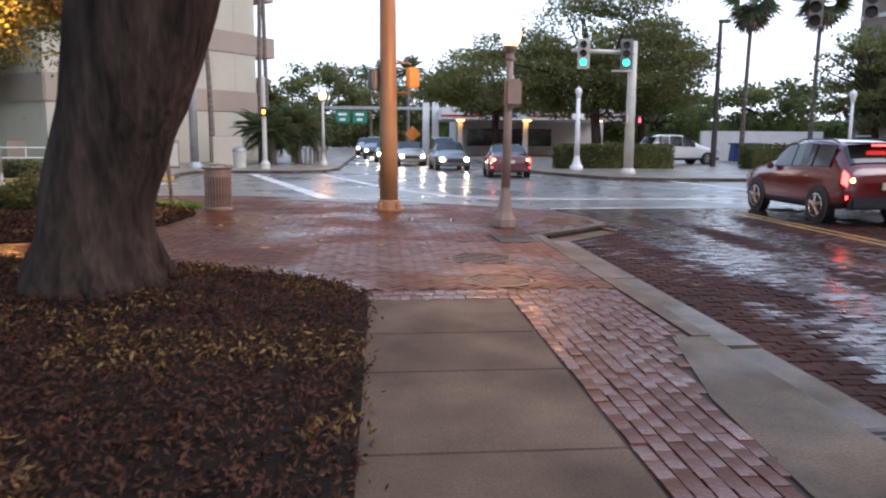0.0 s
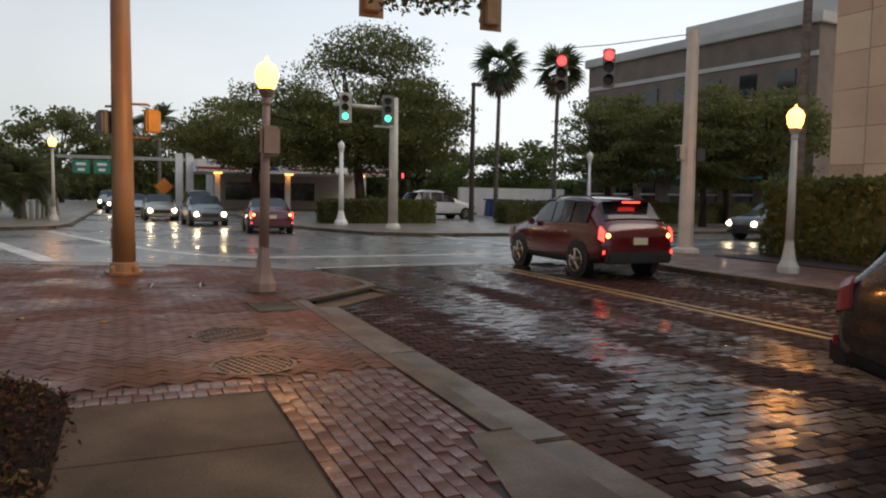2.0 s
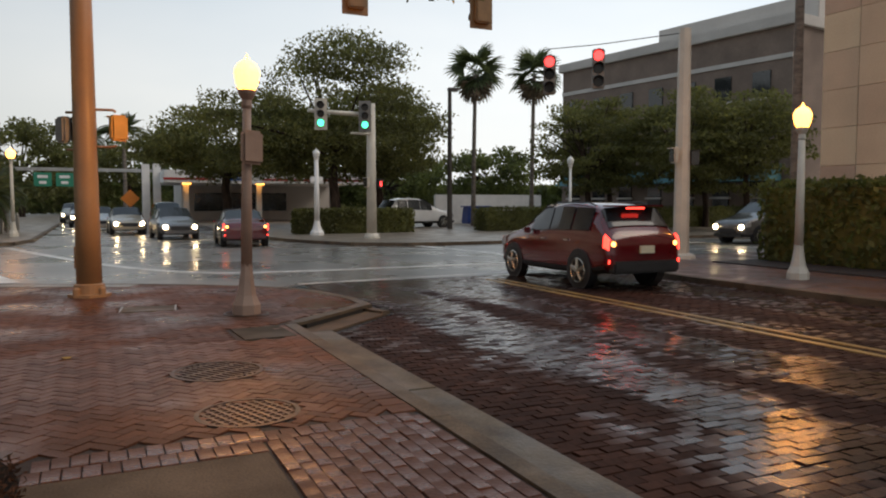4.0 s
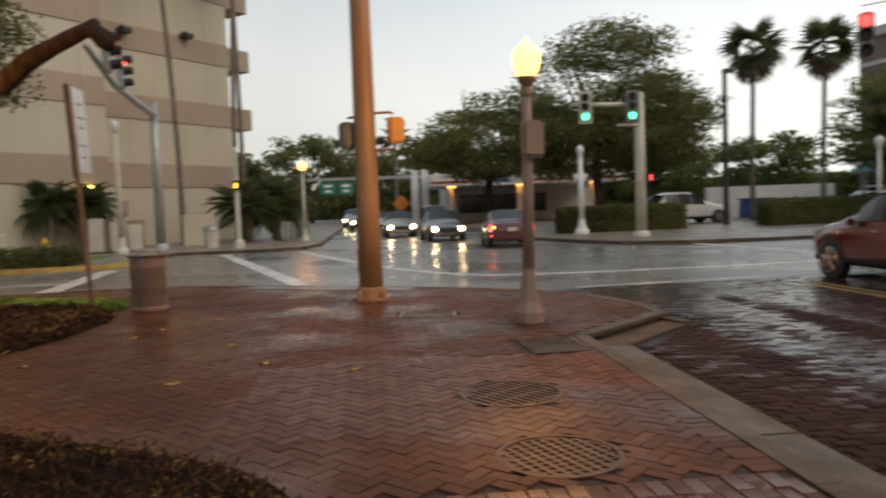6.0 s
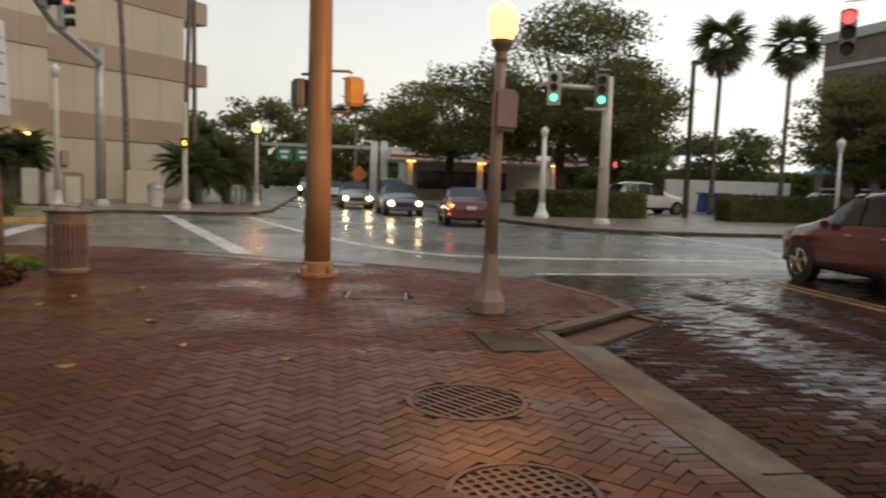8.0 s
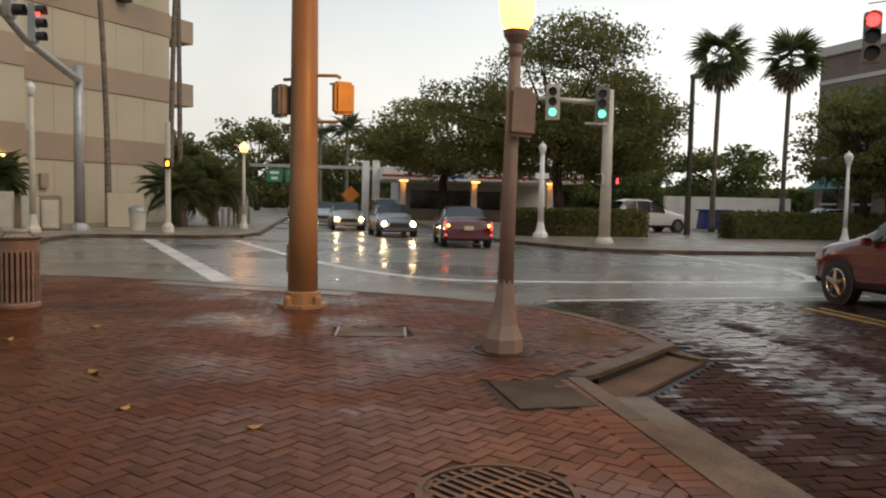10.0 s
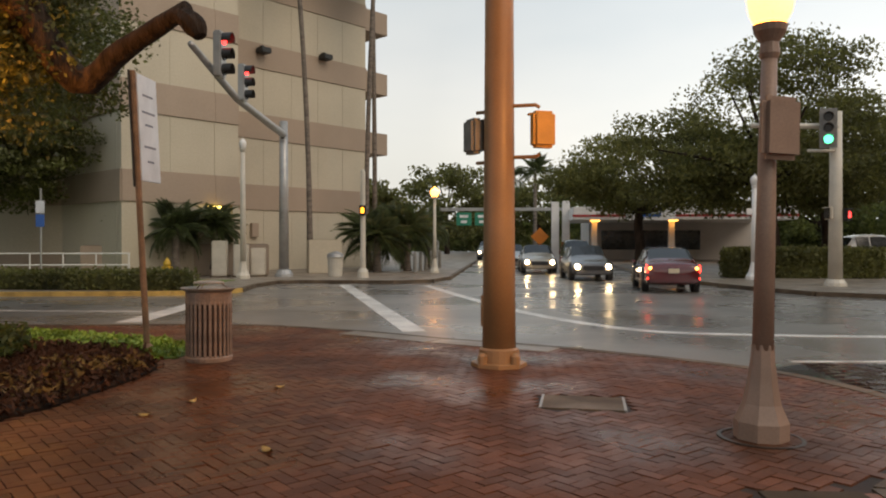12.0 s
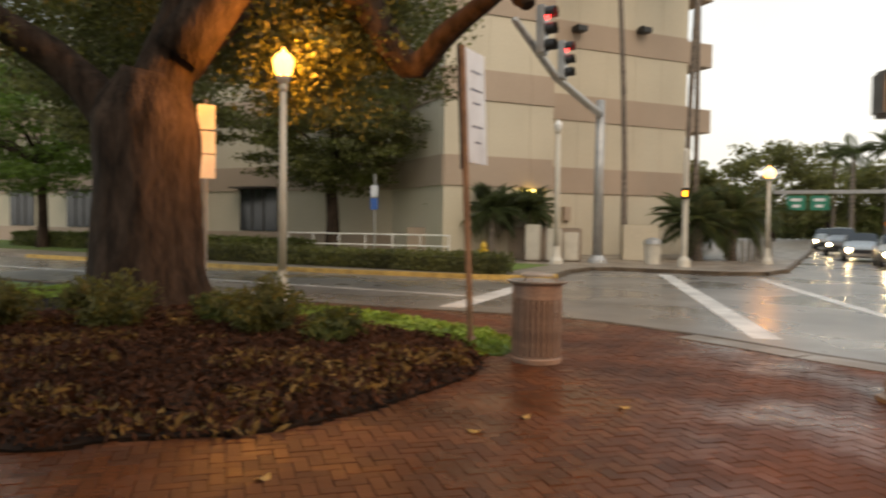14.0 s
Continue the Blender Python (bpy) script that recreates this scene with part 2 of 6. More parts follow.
PAINT_BLACK = mat("black_car_paint", (0.020, 0.020, 0.022), 0.25, var=0.08, scale=2, fine=40, bump=0.0, coat=1.0)
PAINT_SILVER = mat("silver_car_paint", (0.34, 0.34, 0.33), 0.3, metal=0.4, var=0.08, scale=2, fine=40, bump=0, coat=1.0)
PAINT_GREY = mat("grey_car_paint", (0.13, 0.125, 0.125), 0.3, metal=0.4, var=0.08, scale=2, fine=40, bump=0, coat=1.0)
PAINT_GOLD = mat("beige_car_paint", (0.34, 0.29, 0.22), 0.3, metal=0.3, var=0.08, scale=2, fine=40, bump=0, coat=1.0)
PAINT_CAR_WHITE = mat("white_car_paint", (0.66, 0.66, 0.65), 0.3, var=0.06, scale=2, fine=40, bump=0, coat=1.0)
TAIL_LIT = mat("lit_tail_lamp", (0.4, 0.02, 0.02), 0.2, var=0.05, bump=0, emit=(1.0, 0.05, 0.035), power=4.0)
TAIL_HOT = mat("lit_brake_bulb", (0.6, 0.2, 0.05), 0.2, var=0.05, bump=0, emit=(1.0, 0.42, 0.10), power=6.0)
TAIL_OFF = mat("red_reflector", (0.30, 0.012, 0.012), 0.15, var=0.1, bump=0, coat=1.0)
HEAD_LIT = mat("lit_head_lamp", (0.9, 0.85, 0.7), 0.2, var=0.03, bump=0, emit=(1.0, 0.80, 0.48), power=45.0)
HEAD_OFF = mat("clear_head_lamp", (0.45, 0.45, 0.44), 0.12, var=0.1, bump=0, coat=1.0)
PLATE = mat("number_plate", (0.62, 0.55, 0.40), 0.4, var=0.15, scale=20, fine=60, bump=0.05)
RUST = mat("rusty_bin_slats", (0.27, 0.18, 0.135), 0.55, var=0.3, scale=5, fine=40, bump=0.25)
BIN_LINER = mat("bin_liner_plastic", (0.045, 0.018, 0.012), 0.55, var=0.25, scale=6, fine=40, bump=0.1)
BIN_LID = mat("bin_lid_aggregate", (0.30, 0.26, 0.22), 0.7, var=0.25, scale=6, fine=80, bump=0.3)
SIGN_BACK = mat("dark_sign_back", (0.05, 0.04, 0.033), 0.6, var=0.25, scale=4, fine=40, bump=0.1)
SIGN_WHITE = mat("white_sign_sheet", (0.62, 0.64, 0.67), 0.4, var=0.12, scale=3, fine=30, bump=0.03)
SIGN_GREEN = mat("green_road_sign", (0.010, 0.20, 0.12), 0.4, var=0.1, scale=1, fine=20, bump=0.02)
SIGN_BLUE = mat("blue_sign", (0.02, 0.10, 0.36), 0.4, var=0.1, scale=1, fine=20, bump=0.02)
SIGN_ORANGE = mat("orange_work_sign", (0.62, 0.18, 0.02), 0.5, var=0.1, scale=1, fine=20, bump=0.02)
POST_RUST = mat("rusty_sign_post", (0.24, 0.13, 0.07), 0.7, var=0.3, scale=4, fine=40, bump=0.2)
HYDRANT = mat("yellow_hydrant_paint", (0.55, 0.33, 0.03), 0.45, var=0.2, scale=5, fine=40, bump=0.1)
RED_STRIPE = mat("canopy_red_stripe", (0.38, 0.03, 0.03), 0.5, var=0.1, scale=1, fine=20, bump=0.02)
AWNING = mat("teal_awning_cloth", (0.05, 0.16, 0.17), 0.7, var=0.2, scale=1, fine=20, bump=0.1)
BIN_BLUE = mat("blue_plastic", (0.02, 0.06, 0.26), 0.5, var=0.15, scale=2, fine=30, bump=0.05)
LETTER = mat("dark_lettering", (0.16, 0.17, 0.21), 0.6, var=0.1, bump=0)
WALL_LAMP = mat("lit_wall_lamp", (0.9, 0.8, 0.4), 0.3, var=0.03, bump=0, emit=(1.0, 0.78, 0.20), power=5.0)


def wet_lanes(m, lanes, band):
    """Water films along the wheel tracks of a surface: smoother and glossier there. lanes: x, slope, half width; band: y, half width."""
    n, l = m.node_tree.nodes, m.node_tree.links
    b = n["Principled BSDF"]
    rough = b.inputs["Roughness"].links[0].from_node
    puddle = rough.inputs[0].links[0].from_socket
    co, sep = n.new("ShaderNodeTexCoord"), n.new("ShaderNodeSeparateXYZ")
    l.new(co.outputs["Object"], sep.inputs[0])

    def op(kind, a, c):
        x = n.new("ShaderNodeMath")
        x.operation = kind
        for k, v in enumerate((a, c)):
            if isinstance(v, (int, float)):
                x.inputs[k].default_value = v
            else:
                l.new(v, x.inputs[k])
        return x.outputs[0]

    def bell(v, width):
        d = op("DIVIDE", v, width)
        return op("POWER", math.e, op("MULTIPLY", op("MULTIPLY", d, d), -1.0))

    total = bell(op("SUBTRACT", sep.outputs["Y"], band[0]), band[1])
    for x0, slope, width in lanes:
        total = op("ADD", total, bell(op("SUBTRACT", op("SUBTRACT", sep.outputs["X"], x0), op("MULTIPLY", sep.outputs["Y"], slope)), width))
    film = op("ADD", op("MULTIPLY", op("SUBTRACT", puddle, 0.5), 1.5), op("ADD", op("MULTIPLY", total, 0.30), 0.37))
    l.new(film, rough.inputs[0])
    gloss = n.new("ShaderNodeMapRange")
    gloss.inputs[1].default_value, gloss.inputs[2].default_value = 0.42, 0.62
    gloss.inputs[3].default_value, gloss.inputs[4].default_value = 0.12, 0.65
    l.new(film, gloss.inputs[0])
    l.new(gloss.outputs[0], b.inputs["Specular IOR Level"])


STREET_LANES = ((4.35, 0.03, 0.55), (5.95, 0.0, 0.4), (10.0, 0.0, 0.5))
for m_ in (ROAD_BRICK, ROAD_BED):
    wet_lanes(m_, STREET_LANES, (8.9, 1.7))


# ---- building blocks ----
def mesh_of(bm, name, material, smooth=False):
    me = bpy.data.meshes.new(name)
    bm.to_mesh(me)
    bm.free()
    me.materials.append(material)
    if smooth:
        for p in me.polygons:
            p.use_smooth = True
    return me


def part(name, bm, material, parent, label="", smooth=False):
    ob = new(name, mesh_of(bm, name, material, smooth))
    ob.parent = parent
    if label:
        tagged(ob, label)
    return ob


def solid(name, bm, material, label="", category="", group="", kind="", smooth=False, m=None):
    """A thing or a piece of the setting that is one mesh."""
    ob = new(name, mesh_of(bm, name, material, smooth))
    if m is not None:
        ob.matrix_basis = m
    return tagged(ob, label, category, group, kind)


def thing(name, m, label, category, group="", kind=""):
    ob = new(name)
    ob.empty_display_size = 0.2
    ob.matrix_basis = m
    return tagged(ob, label, category, group, kind)


def box(bm, x0, x1, y0, y1, z0, z1, bevel=0.0, taper=0.0):
    vs = [bm.verts.new((x, y, z)) for z in (z0, z1) for x, y in ((x0, y0), (x1, y0), (x1, y1), (x0, y1))]
    if taper:
        cx, cy = (x0 + x1) / 2, (y0 + y1) / 2
        for v in vs[4:]:
            v.co.x, v.co.y = cx + (v.co.x - cx) * (1 - taper), cy + (v.co.y - cy) * (1 - taper)
    fs = [bm.faces.new([vs[i] for i in q]) for q in ((3, 2, 1, 0), (4, 5, 6, 7), (0, 1, 5, 4), (1, 2, 6, 5), (2, 3, 7, 6), (3, 0, 4, 7))]
    if bevel:
        bmesh.ops.bevel(bm, geom=list({e for f in fs for e in f.edges}), offset=bevel, segments=2, affect="EDGES")
    return bm


def tube(bm, pts, radii, n=12, caps=True):
    """A round bar along points, with a radius at each."""
    pts = [Vector(p) for p in pts]
    rings = []
    for i, p in enumerate(pts):
        d = (pts[min(i + 1, len(pts) - 1)] - pts[max(i - 1, 0)]).normalized()
        a = d.cross(Vector((0, 1, 0)) if abs(d.y) < 0.9 else Vector((1, 0, 0))).normalized()
        b = d.cross(a)
        rings.append([bm.verts.new(p + radii[i] * (math.cos(k * math.tau / n) * a + math.sin(k * math.tau / n) * b)) for k in range(n)])
    for r, s in zip(rings, rings[1:]):
        for k in range(n):
            bm.faces.new((r[k], r[(k + 1) % n], s[(k + 1) % n], s[k]))
    if caps:
        bm.faces.new(rings[0][::-1])
        bm.faces.new(rings[-1])
    return bm


def lathe(bm, profile, n=20, at=(0, 0, 0)):
    """A turned shape from (radius, height) rows."""
    rings = []
    for r, z in profile:
        rings.append([bm.verts.new((at[0] + r * math.cos(k * math.tau / n), at[1] + r * math.sin(k * math.tau / n), at[2] + z)) for k in range(n)])
    for r, s in zip(rings, rings[1:]):
        for k in range(n):
            bm.faces.new((r[k], r[(k + 1) % n], s[(k + 1) % n], s[k]))
    bm.faces.new(rings[0][::-1])
    bm.faces.new(rings[-1])
    return bm


def prism(bm, poly, z0, z1):
    """A flat-topped slab over a polygon."""
    lo, hi = [bm.verts.new((x, y, z0)) for x, y in poly], [bm.verts.new((x, y, z1)) for x, y in poly]
    bm.faces.new(hi)
    bm.faces.new(lo[::-1])
    for i in range(len(poly)):
        j = (i + 1) % len(poly)
        bm.faces.new((lo[i], lo[j], hi[j], hi[i]))
    bmesh.ops.recalc_face_normals(bm, faces=bm.faces)
    return bm


def B():
    return bmesh.new()


def inside(x, y, poly):
    hit = False
    for i in range(len(poly)):
        (ax, ay), (bx, by) = poly[i - 1], poly[i]
        if (ay > y) != (by > y) and x < (bx - ax) * (y - ay) / (by - ay) + ax:
            hit = not hit
    return hit


def inside_many(x, y, poly):
    hit = np.zeros(len(x), bool)
    for i in range(len(poly)):
        (ax, ay), (bx, by) = poly[i - 1], poly[i]
        if ay != by:
            hit ^= ((ay > y) != (by > y)) & (x < (bx - ax) * (y - ay) / (by - ay) + ax)
    return hit


def smooth_line(pts, steps=6):
    """A Catmull-Rom line through points."""
    out = []
    for i in range(len(pts) - 1):
        p0, p1, p2, p3 = (np.array(pts[max(0, min(len(pts) - 1, k))], float) for k in (i - 1, i, i + 1, i + 2))
        for s in range(steps):
            t = s / steps
            out.append(tuple(float(q) for q in 0.5 * (2 * p1 + (p2 - p0) * t + (2 * p0 - 5 * p1 + 4 * p2 - p3) * t * t + (3 * p1 - p0 - 3 * p2 + p3) * t ** 3)))
    return out + [tuple(map(float, pts[-1]))]


def ribbon(bm, line, left, right, z0, z1):
    """A strip along a plan line, from left to right of it, between two heights."""
    def off(i, d):
        a, b = np.array(line[max(i - 1, 0)]), np.array(line[min(i + 1, len(line) - 1)])
        v = (b - a) / np.linalg.norm(b - a)
        return line[i][0] + v[1] * d, line[i][1] - v[0] * d
    poly = [off(i, left) for i in range(len(line))] + [off(i, right) for i in range(len(line))][::-1]
    k = len(line)
    lo, hi = [bm.verts.new((*p, z0)) for p in poly], [bm.verts.new((*p, z1)) for p in poly]
    for i in range(k - 1):
        j = 2 * k - 1 - i
        bm.faces.new((hi[i], hi[i + 1], hi[j - 1], hi[j]))
        bm.faces.new((lo[i], lo[i + 1], hi[i + 1], hi[i]))
        bm.faces.new((hi[j], hi[j - 1], lo[j - 1], lo[j]))
    bm.faces.new((lo[0], hi[0], hi[2 * k - 1], lo[2 * k - 1]))
    bm.faces.new((lo[k - 1], lo[k], hi[k], hi[k - 1]))
    bmesh.ops.recalc_face_normals(bm, faces=bm.faces)
    return bm


# ---- plan of the ground ----
ROAD_Z = -0.12
CORNER = smooth_line([(3.28, 5.95), (3.28, 6.9), (2.85, 8.3), (2.0, 9.3), (0.4, 10.35), (-1.3, 11.15), (-2.8, 12.0), (-5.0, 12.7), (-8, 12.35), (-12, 12.1)])
PLAZA = [(1.86, -40), (1.86, 4.75), (2.05, 4.88), (3.22, 5.92)] + CORNER + [(-70, 12), (-70, -40)]
BED_NEAR = smooth_line([(-0.74, -16), (-0.74, -8), (-0.72, -4), (-0.72, -0.5), (-0.78, 0.25), (-1.1, 0.85), (-1.6, 1.25), (-2.3, 1.65), (-3.3, 2.15), (-5.0, 2.6), (-8, 2.9), (-14, 3.0)]) + [(-14, -16)]
BED_FAR = smooth_line([(-14, 3.9), (-6.6, 3.95), (-5.3, 4.75), (-4.62, 5.4), (-4.33, 6.5), (-4.28, 8.0), (-4.65, 8.9), (-5.3, 9.6), (-6.6, 10.0), (-8.4, 10.3), (-10, 10.6), (-14, 10.9)])
LAWN = [(-4.45, 9.15), (-4.55, 9.9), (-5.4, 10.75), (-8, 11.6), (-14, 11.7), (-24, 11.7), (-24, 3.9), (-14, 3.9), (-14, 10.9), (-10, 10.6), (-8.4, 10.3), (-6.6, 10.0), (-5.3, 9.6), (-4.65, 8.9)]
GRATES = ((0.67, 2.4, 0.41), (0.67, 0.92, 0.38))

solid("ground", prism(B(), [(-2500, -2500), (2500, -2500), (2500, 2500), (-2500, 2500)], -1.0, -0.15), ASPHALT, "wet dark asphalt ground reaching the horizon", "ground", kind="structure")
solid("road", prism(B(), [(-70, 8), (90, 8), (90, 110), (-70, 110)], -0.5, ROAD_Z), ASPHALT, "wet dark grey asphalt road of the crossing", "road", kind="structure")
solid("road_brick_bed", prism(B(), [(2.2, -40), (10.9, -40), (10.9, 10.0), (3.4, 10.0), (2.2, 9)], -0.5, ROAD_Z + 0.006), ROAD_BED, "dark wet joints of the brick street", "road", kind="structure")
pavement = solid("pavement", prism(B(), PLAZA, -0.5, -0.012), PLAZA_BED, "sandy bed of the red brick plaza", "pavement", kind="structure")

FAR_LEFT = [(-70, 19.4), (-18, 19.9), (-10.6, 20.9), (-9.0, 21.6), (-8.7, 22.6), (-9.1, 25), (-9.0, 27.0), (-8.0, 27.7), (-4.6, 27.7), (-3.3, 28.6), (-2.8, 31), (-2.8, 110), (-70, 110)]
FAR_MID = [(6.2, 110), (6.2, 33), (6.6, 29), (7.6, 25), (8.7, 22.6), (10.5, 21.5), (13, 21.3), (90, 22), (90, 110)]
NEAR_RIGHT = [(10.9, -40), (10.9, 7.2), (11.3, 9.2), (12.6, 10.9), (14.5, 11.7), (17, 12), (90, 12.3), (90, -40)]
for name, poly, lab in (("pavement_far_left", FAR_LEFT, "pale wet concrete pavement before the office block"), ("pavement_far", FAR_MID, "pale wet concrete pavement at the far corner"), ("pavement_right", NEAR_RIGHT, "reddish wet pavement across the brick street")):
    solid(name, prism(B(), poly, -0.5, 0.0), PAVE_RED if poly is NEAR_RIGHT else PAVE_FAR, lab, "pavement", kind="structure")


def kerb_run(name, line, material, label, width=0.16, top=0.006, bottom=-0.3, piece=1.6):
    """A kerb along a plan line, cut into stones with a joint between them."""
    root = thing(name, pose(0, 0, 0), label, "kerb", kind="structure")
    run, length = [line[0]], 0.0
    for a, b in zip(line, line[1:]):
        seg = math.dist(a, b)
        k = max(1, int(seg / 0.4))
        for s in range(1, k + 1):
            p = (a[0] + (b[0] - a[0]) * s / k, a[1] + (b[1] - a[1]) * s / k)
            length += math.dist(run[-1], p)
            run.append(p)
            if length >= piece:
                part("kerb_stone", ribbon(B(), run, 0.0, width, bottom, top + random.uniform(-0.003, 0.003)), material, root)
                q = np.array(run[-1]) + (np.array(run[-1]) - np.array(run[-2])) / max(1e-6, math.dist(run[-1], run[-2])) * 0.012
                run, length = [tuple(q)], 0.0
    if len(run) > 1 and math.dist(run[0], run[-1]) > 0.05:
        part("kerb_stone", ribbon(B(), run, 0.0, width, bottom, top), material, root)
    return root


kerb_run("kerb_street", [(1.822, -1.45), (1.822, 4.72)], CURB, "stained pale concrete kerb beside the brick street", 0.15)
kerb_run("kerb_corner", CORNER, CURB, "pale concrete kerb curving round the plaza corner", 0.16)
kerb_run("kerb_left_street", [(-12, 12.1), (-40, 12.0)], CURB, "pale concrete kerb beside the side street", 0.16)
kerb_run("kerb_right", [(10.9, 7.2), (10.9, -25)], CURB, "pale concrete kerb across the brick street", 0.16)
kerb_run("kerb_right_corner", [(17, 12), (14.5, 11.7), (12.6, 10.9), (11.3, 9.2), (10.9, 7.2)], CURB, "pale concrete kerb rounding the corner", 0.16)
kerb_run("kerb_far_left", [(-30, 19.7), (-18, 19.9), (-10.6, 20.9), (-9.0, 21.6), (-8.7, 22.6)], YELLOW_CURB, "faded yellow painted kerb before the hedge", 0.16, 0.02)
kerb_run("kerb_far", [(6.6, 29), (7.6, 25), (8.7, 22.6), (10.5, 21.5), (13, 21.3), (30, 21.5)], CURB, "pale concrete kerb at the far corner", 0.16)
kerb_run("kerb_far_middle", [(-8.7, 22.6), (-9.1, 25), (-9.0, 27.0), (-8.0, 27.7), (-4.6, 27.7), (-3.3, 28.6), (-2.8, 31), (-2.8, 60)], CURB, "pale concrete kerb along the far street", 0.16)

# gutter, ramp slab beside the brick strip, and the storm inlet at the corner
gutter = thing("gutter", pose(0, 0, 0), "wet pale concrete gutter along the brick street", "gutter", kind="structure")
for y0, y1 in ((-11, -8.0), (-7.99, -5.0), (-4.99, -1.64), (-1.625, 1.1), (1.115, 4.2)):
    part("gutter_slab", box(B(), 1.998, 2.30, y0, y1, -0.4, -0.03 if y1 > 0 else -0.045, 0.012), GUTTER, gutter)
solid("ramp_slab", prism(B(), [(1.66, -1.45), (1.97, -1.45), (1.97, -11), (1.24, -11), (1.26, -4.0), (1.36, -2.8)], -0.3, 0.0), CURB, "pale concrete ramp slab between brick strip and gutter", "kerb", kind="structure")
inlet = thing("storm_inlet", pose(0, 0, 0), "concrete storm drain inlet with an open throat", "drain", kind="structure")
part("apron", prism(B(), [(1.99, 4.21), (2.26, 4.21), (2.30, 4.42), (3.55, 5.58), (3.30, 5.90), (2.12, 4.82), (1.99, 4.6)], -0.4, -0.085), CONCRETE, inlet, "pale wet concrete apron")
# A solid near-black block stands for the shade inside the inlet.
part("throat", prism(B(), [(2.14, 4.80), (3.26, 5.83), (3.20, 5.90), (2.07, 4.87)], -0.083, -0.03), DRAIN_SHADE, inlet, "near-black block painted as the shade in the throat")
part("lintel", prism(B(), [(2.10, 4.76), (3.36, 5.90), (3.22, 6.04), (1.99, 4.90), (1.84, 4.74), (1.99, 4.70)], -0.03, 0.012), CURB, inlet, "worn concrete lintel")
part("nosing", prism(B(), [(3.30, 5.92), (3.46, 5.56), (3.58, 5.56), (3.42, 6.0)], -0.10, -0.05), CURB, inlet)

ramp = thing("kerb_ramp", pose(0, 0, 0), "pale wet concrete kerb ramp at the plaza corner", "kerb", kind="structure")
RAMP_LINE = [p for p in CORNER if -2.9 < p[0] < 0.6]
for a, b in zip(RAMP_LINE[::3], RAMP_LINE[3::3]):
    mid = ((a[0] + b[0]) / 2, (a[1] + b[1]) / 2)
    part("ramp_slab", ribbon(B(), [(a[0] * 0.99 + mid[0] * 0.01, a[1] * 0.99 + mid[1] * 0.01), mid, (b[0] * 0.99 + mid[0] * 0.01, b[1] * 0.99 + mid[1] * 0.01)], -0.42, -0.004, -0.05, 0.010), PAVE_FAR, ramp)

# pavement slabs of the walk
walkway = thing("walkway", pose(0, 0, 0), "tan concrete walkway slabs with tooled joints", "walkway", kind="structure")
JOINTS = (0.0, -1.22, -2.19, -3.47, -4.7, -5.95, -7.2, -8.4, -9.6, -10.8)
for a, b in zip(JOINTS, JOINTS[1:]):
    part("slab", box(B(), -0.80, 0.625, b + 0.006, a - 0.006, -0.12, 0.002, 0.006), CONCRETE, walkway)


# ---- road markings ----
def stripe(line, width, material, label, z=ROAD_Z):
    solid("road_marking", ribbon(B(), line, -width / 2, width / 2, z - 0.01, z + 0.005), material, label, "road marking", kind="structure")


stripe([(-1.95, 13.05), (-6.2, 26.6)], 0.42, PAINT_WHITE, "worn white stop line across the side street")
stripe(smooth_line([(-3.2, 26.5), (-1.3, 20.5), (0.2, 16.4), (1.9, 13.7), (3.6, 13.1), (6.5, 13.0), (9.6, 13.0)]), 0.26, PAINT_WHITE, "worn white crosswalk line curving through the crossing")
stripe(smooth_line([(9.6, 13.0), (10.4, 13.4), (10.95, 14.4), (11.45, 16.0), (11.3, 18.5), (10.75, 21.6)]), 0.26, PAINT_WHITE, "worn white curved crosswalk line")
stripe([(3.4, 10.25), (9.6, 10.75)], 0.12, PAINT_WHITE, "worn white crosswalk line beside the brick street")
stripe([(-7.7, 14.0), (-8.45, 20.3)], 0.5, PAINT_WHITE, "worn white stop bar of the side street")
stripe([(-8.3, 16.2), (-30, 15.9)], 0.14, PAINT_WHITE, "worn white lane line of the side street")
stripe([(13.5, 15.2), (40, 15.6)], 0.14, PAINT_WHITE, "worn white lane line")
stripe([(13.2, 18.4), (40, 18.8)], 0.14, PAINT_WHITE, "worn white lane line")
for dx in (-0.13, 0.13):
    stripe([(7.35 + dx, 9.2), (7.35 + dx, -25)], 0.11, PAINT_YELLOW, "worn yellow centre line on the brick street", ROAD_Z + 0.024)
stripe([(1.6, 30), (1.6, 60)], 0.15, PAINT_YELLOW, "yellow centre line of the far street")


# ---- shared shapes for things ----
def leaf_mesh(name, centres, spread, per, size, material, seed, droop=0.0, long=1.6):
    """Many small leaves in clumps round the centres."""
    rng = np.random.RandomState(seed)
    c = np.repeat(np.array(centres, float), per, 0)
    n = len(c)
    p = c + rng.normal(0, 1, (n, 3)).clip(-1.5, 1.5) * np.array(spread)
    p[:, 2] -= droop * np.abs(rng.normal(0, 1, n))
    a = rng.normal(0, 1, (n, 3))
    a /= np.linalg.norm(a, axis=1)[:, None]
    b = np.cross(a, rng.normal(0, 1, (n, 3)))
    b /= np.linalg.norm(b, axis=1)[:, None]
    s = (size * rng.uniform(0.6, 1.4, n))[:, None]
    v = np.stack([p - a * s * long / 2, p + b * s * 0.42 - a * s * 0.1, p + a * s * long / 2, p - b * s * 0.42 - a * s * 0.1], 1).reshape(-1, 3)
    me = bpy.data.meshes.new(name)
    me.from_pydata(v.tolist(), [], np.arange(4 * n).reshape(n, 4).tolist())
    me.materials.append(material)
    return me


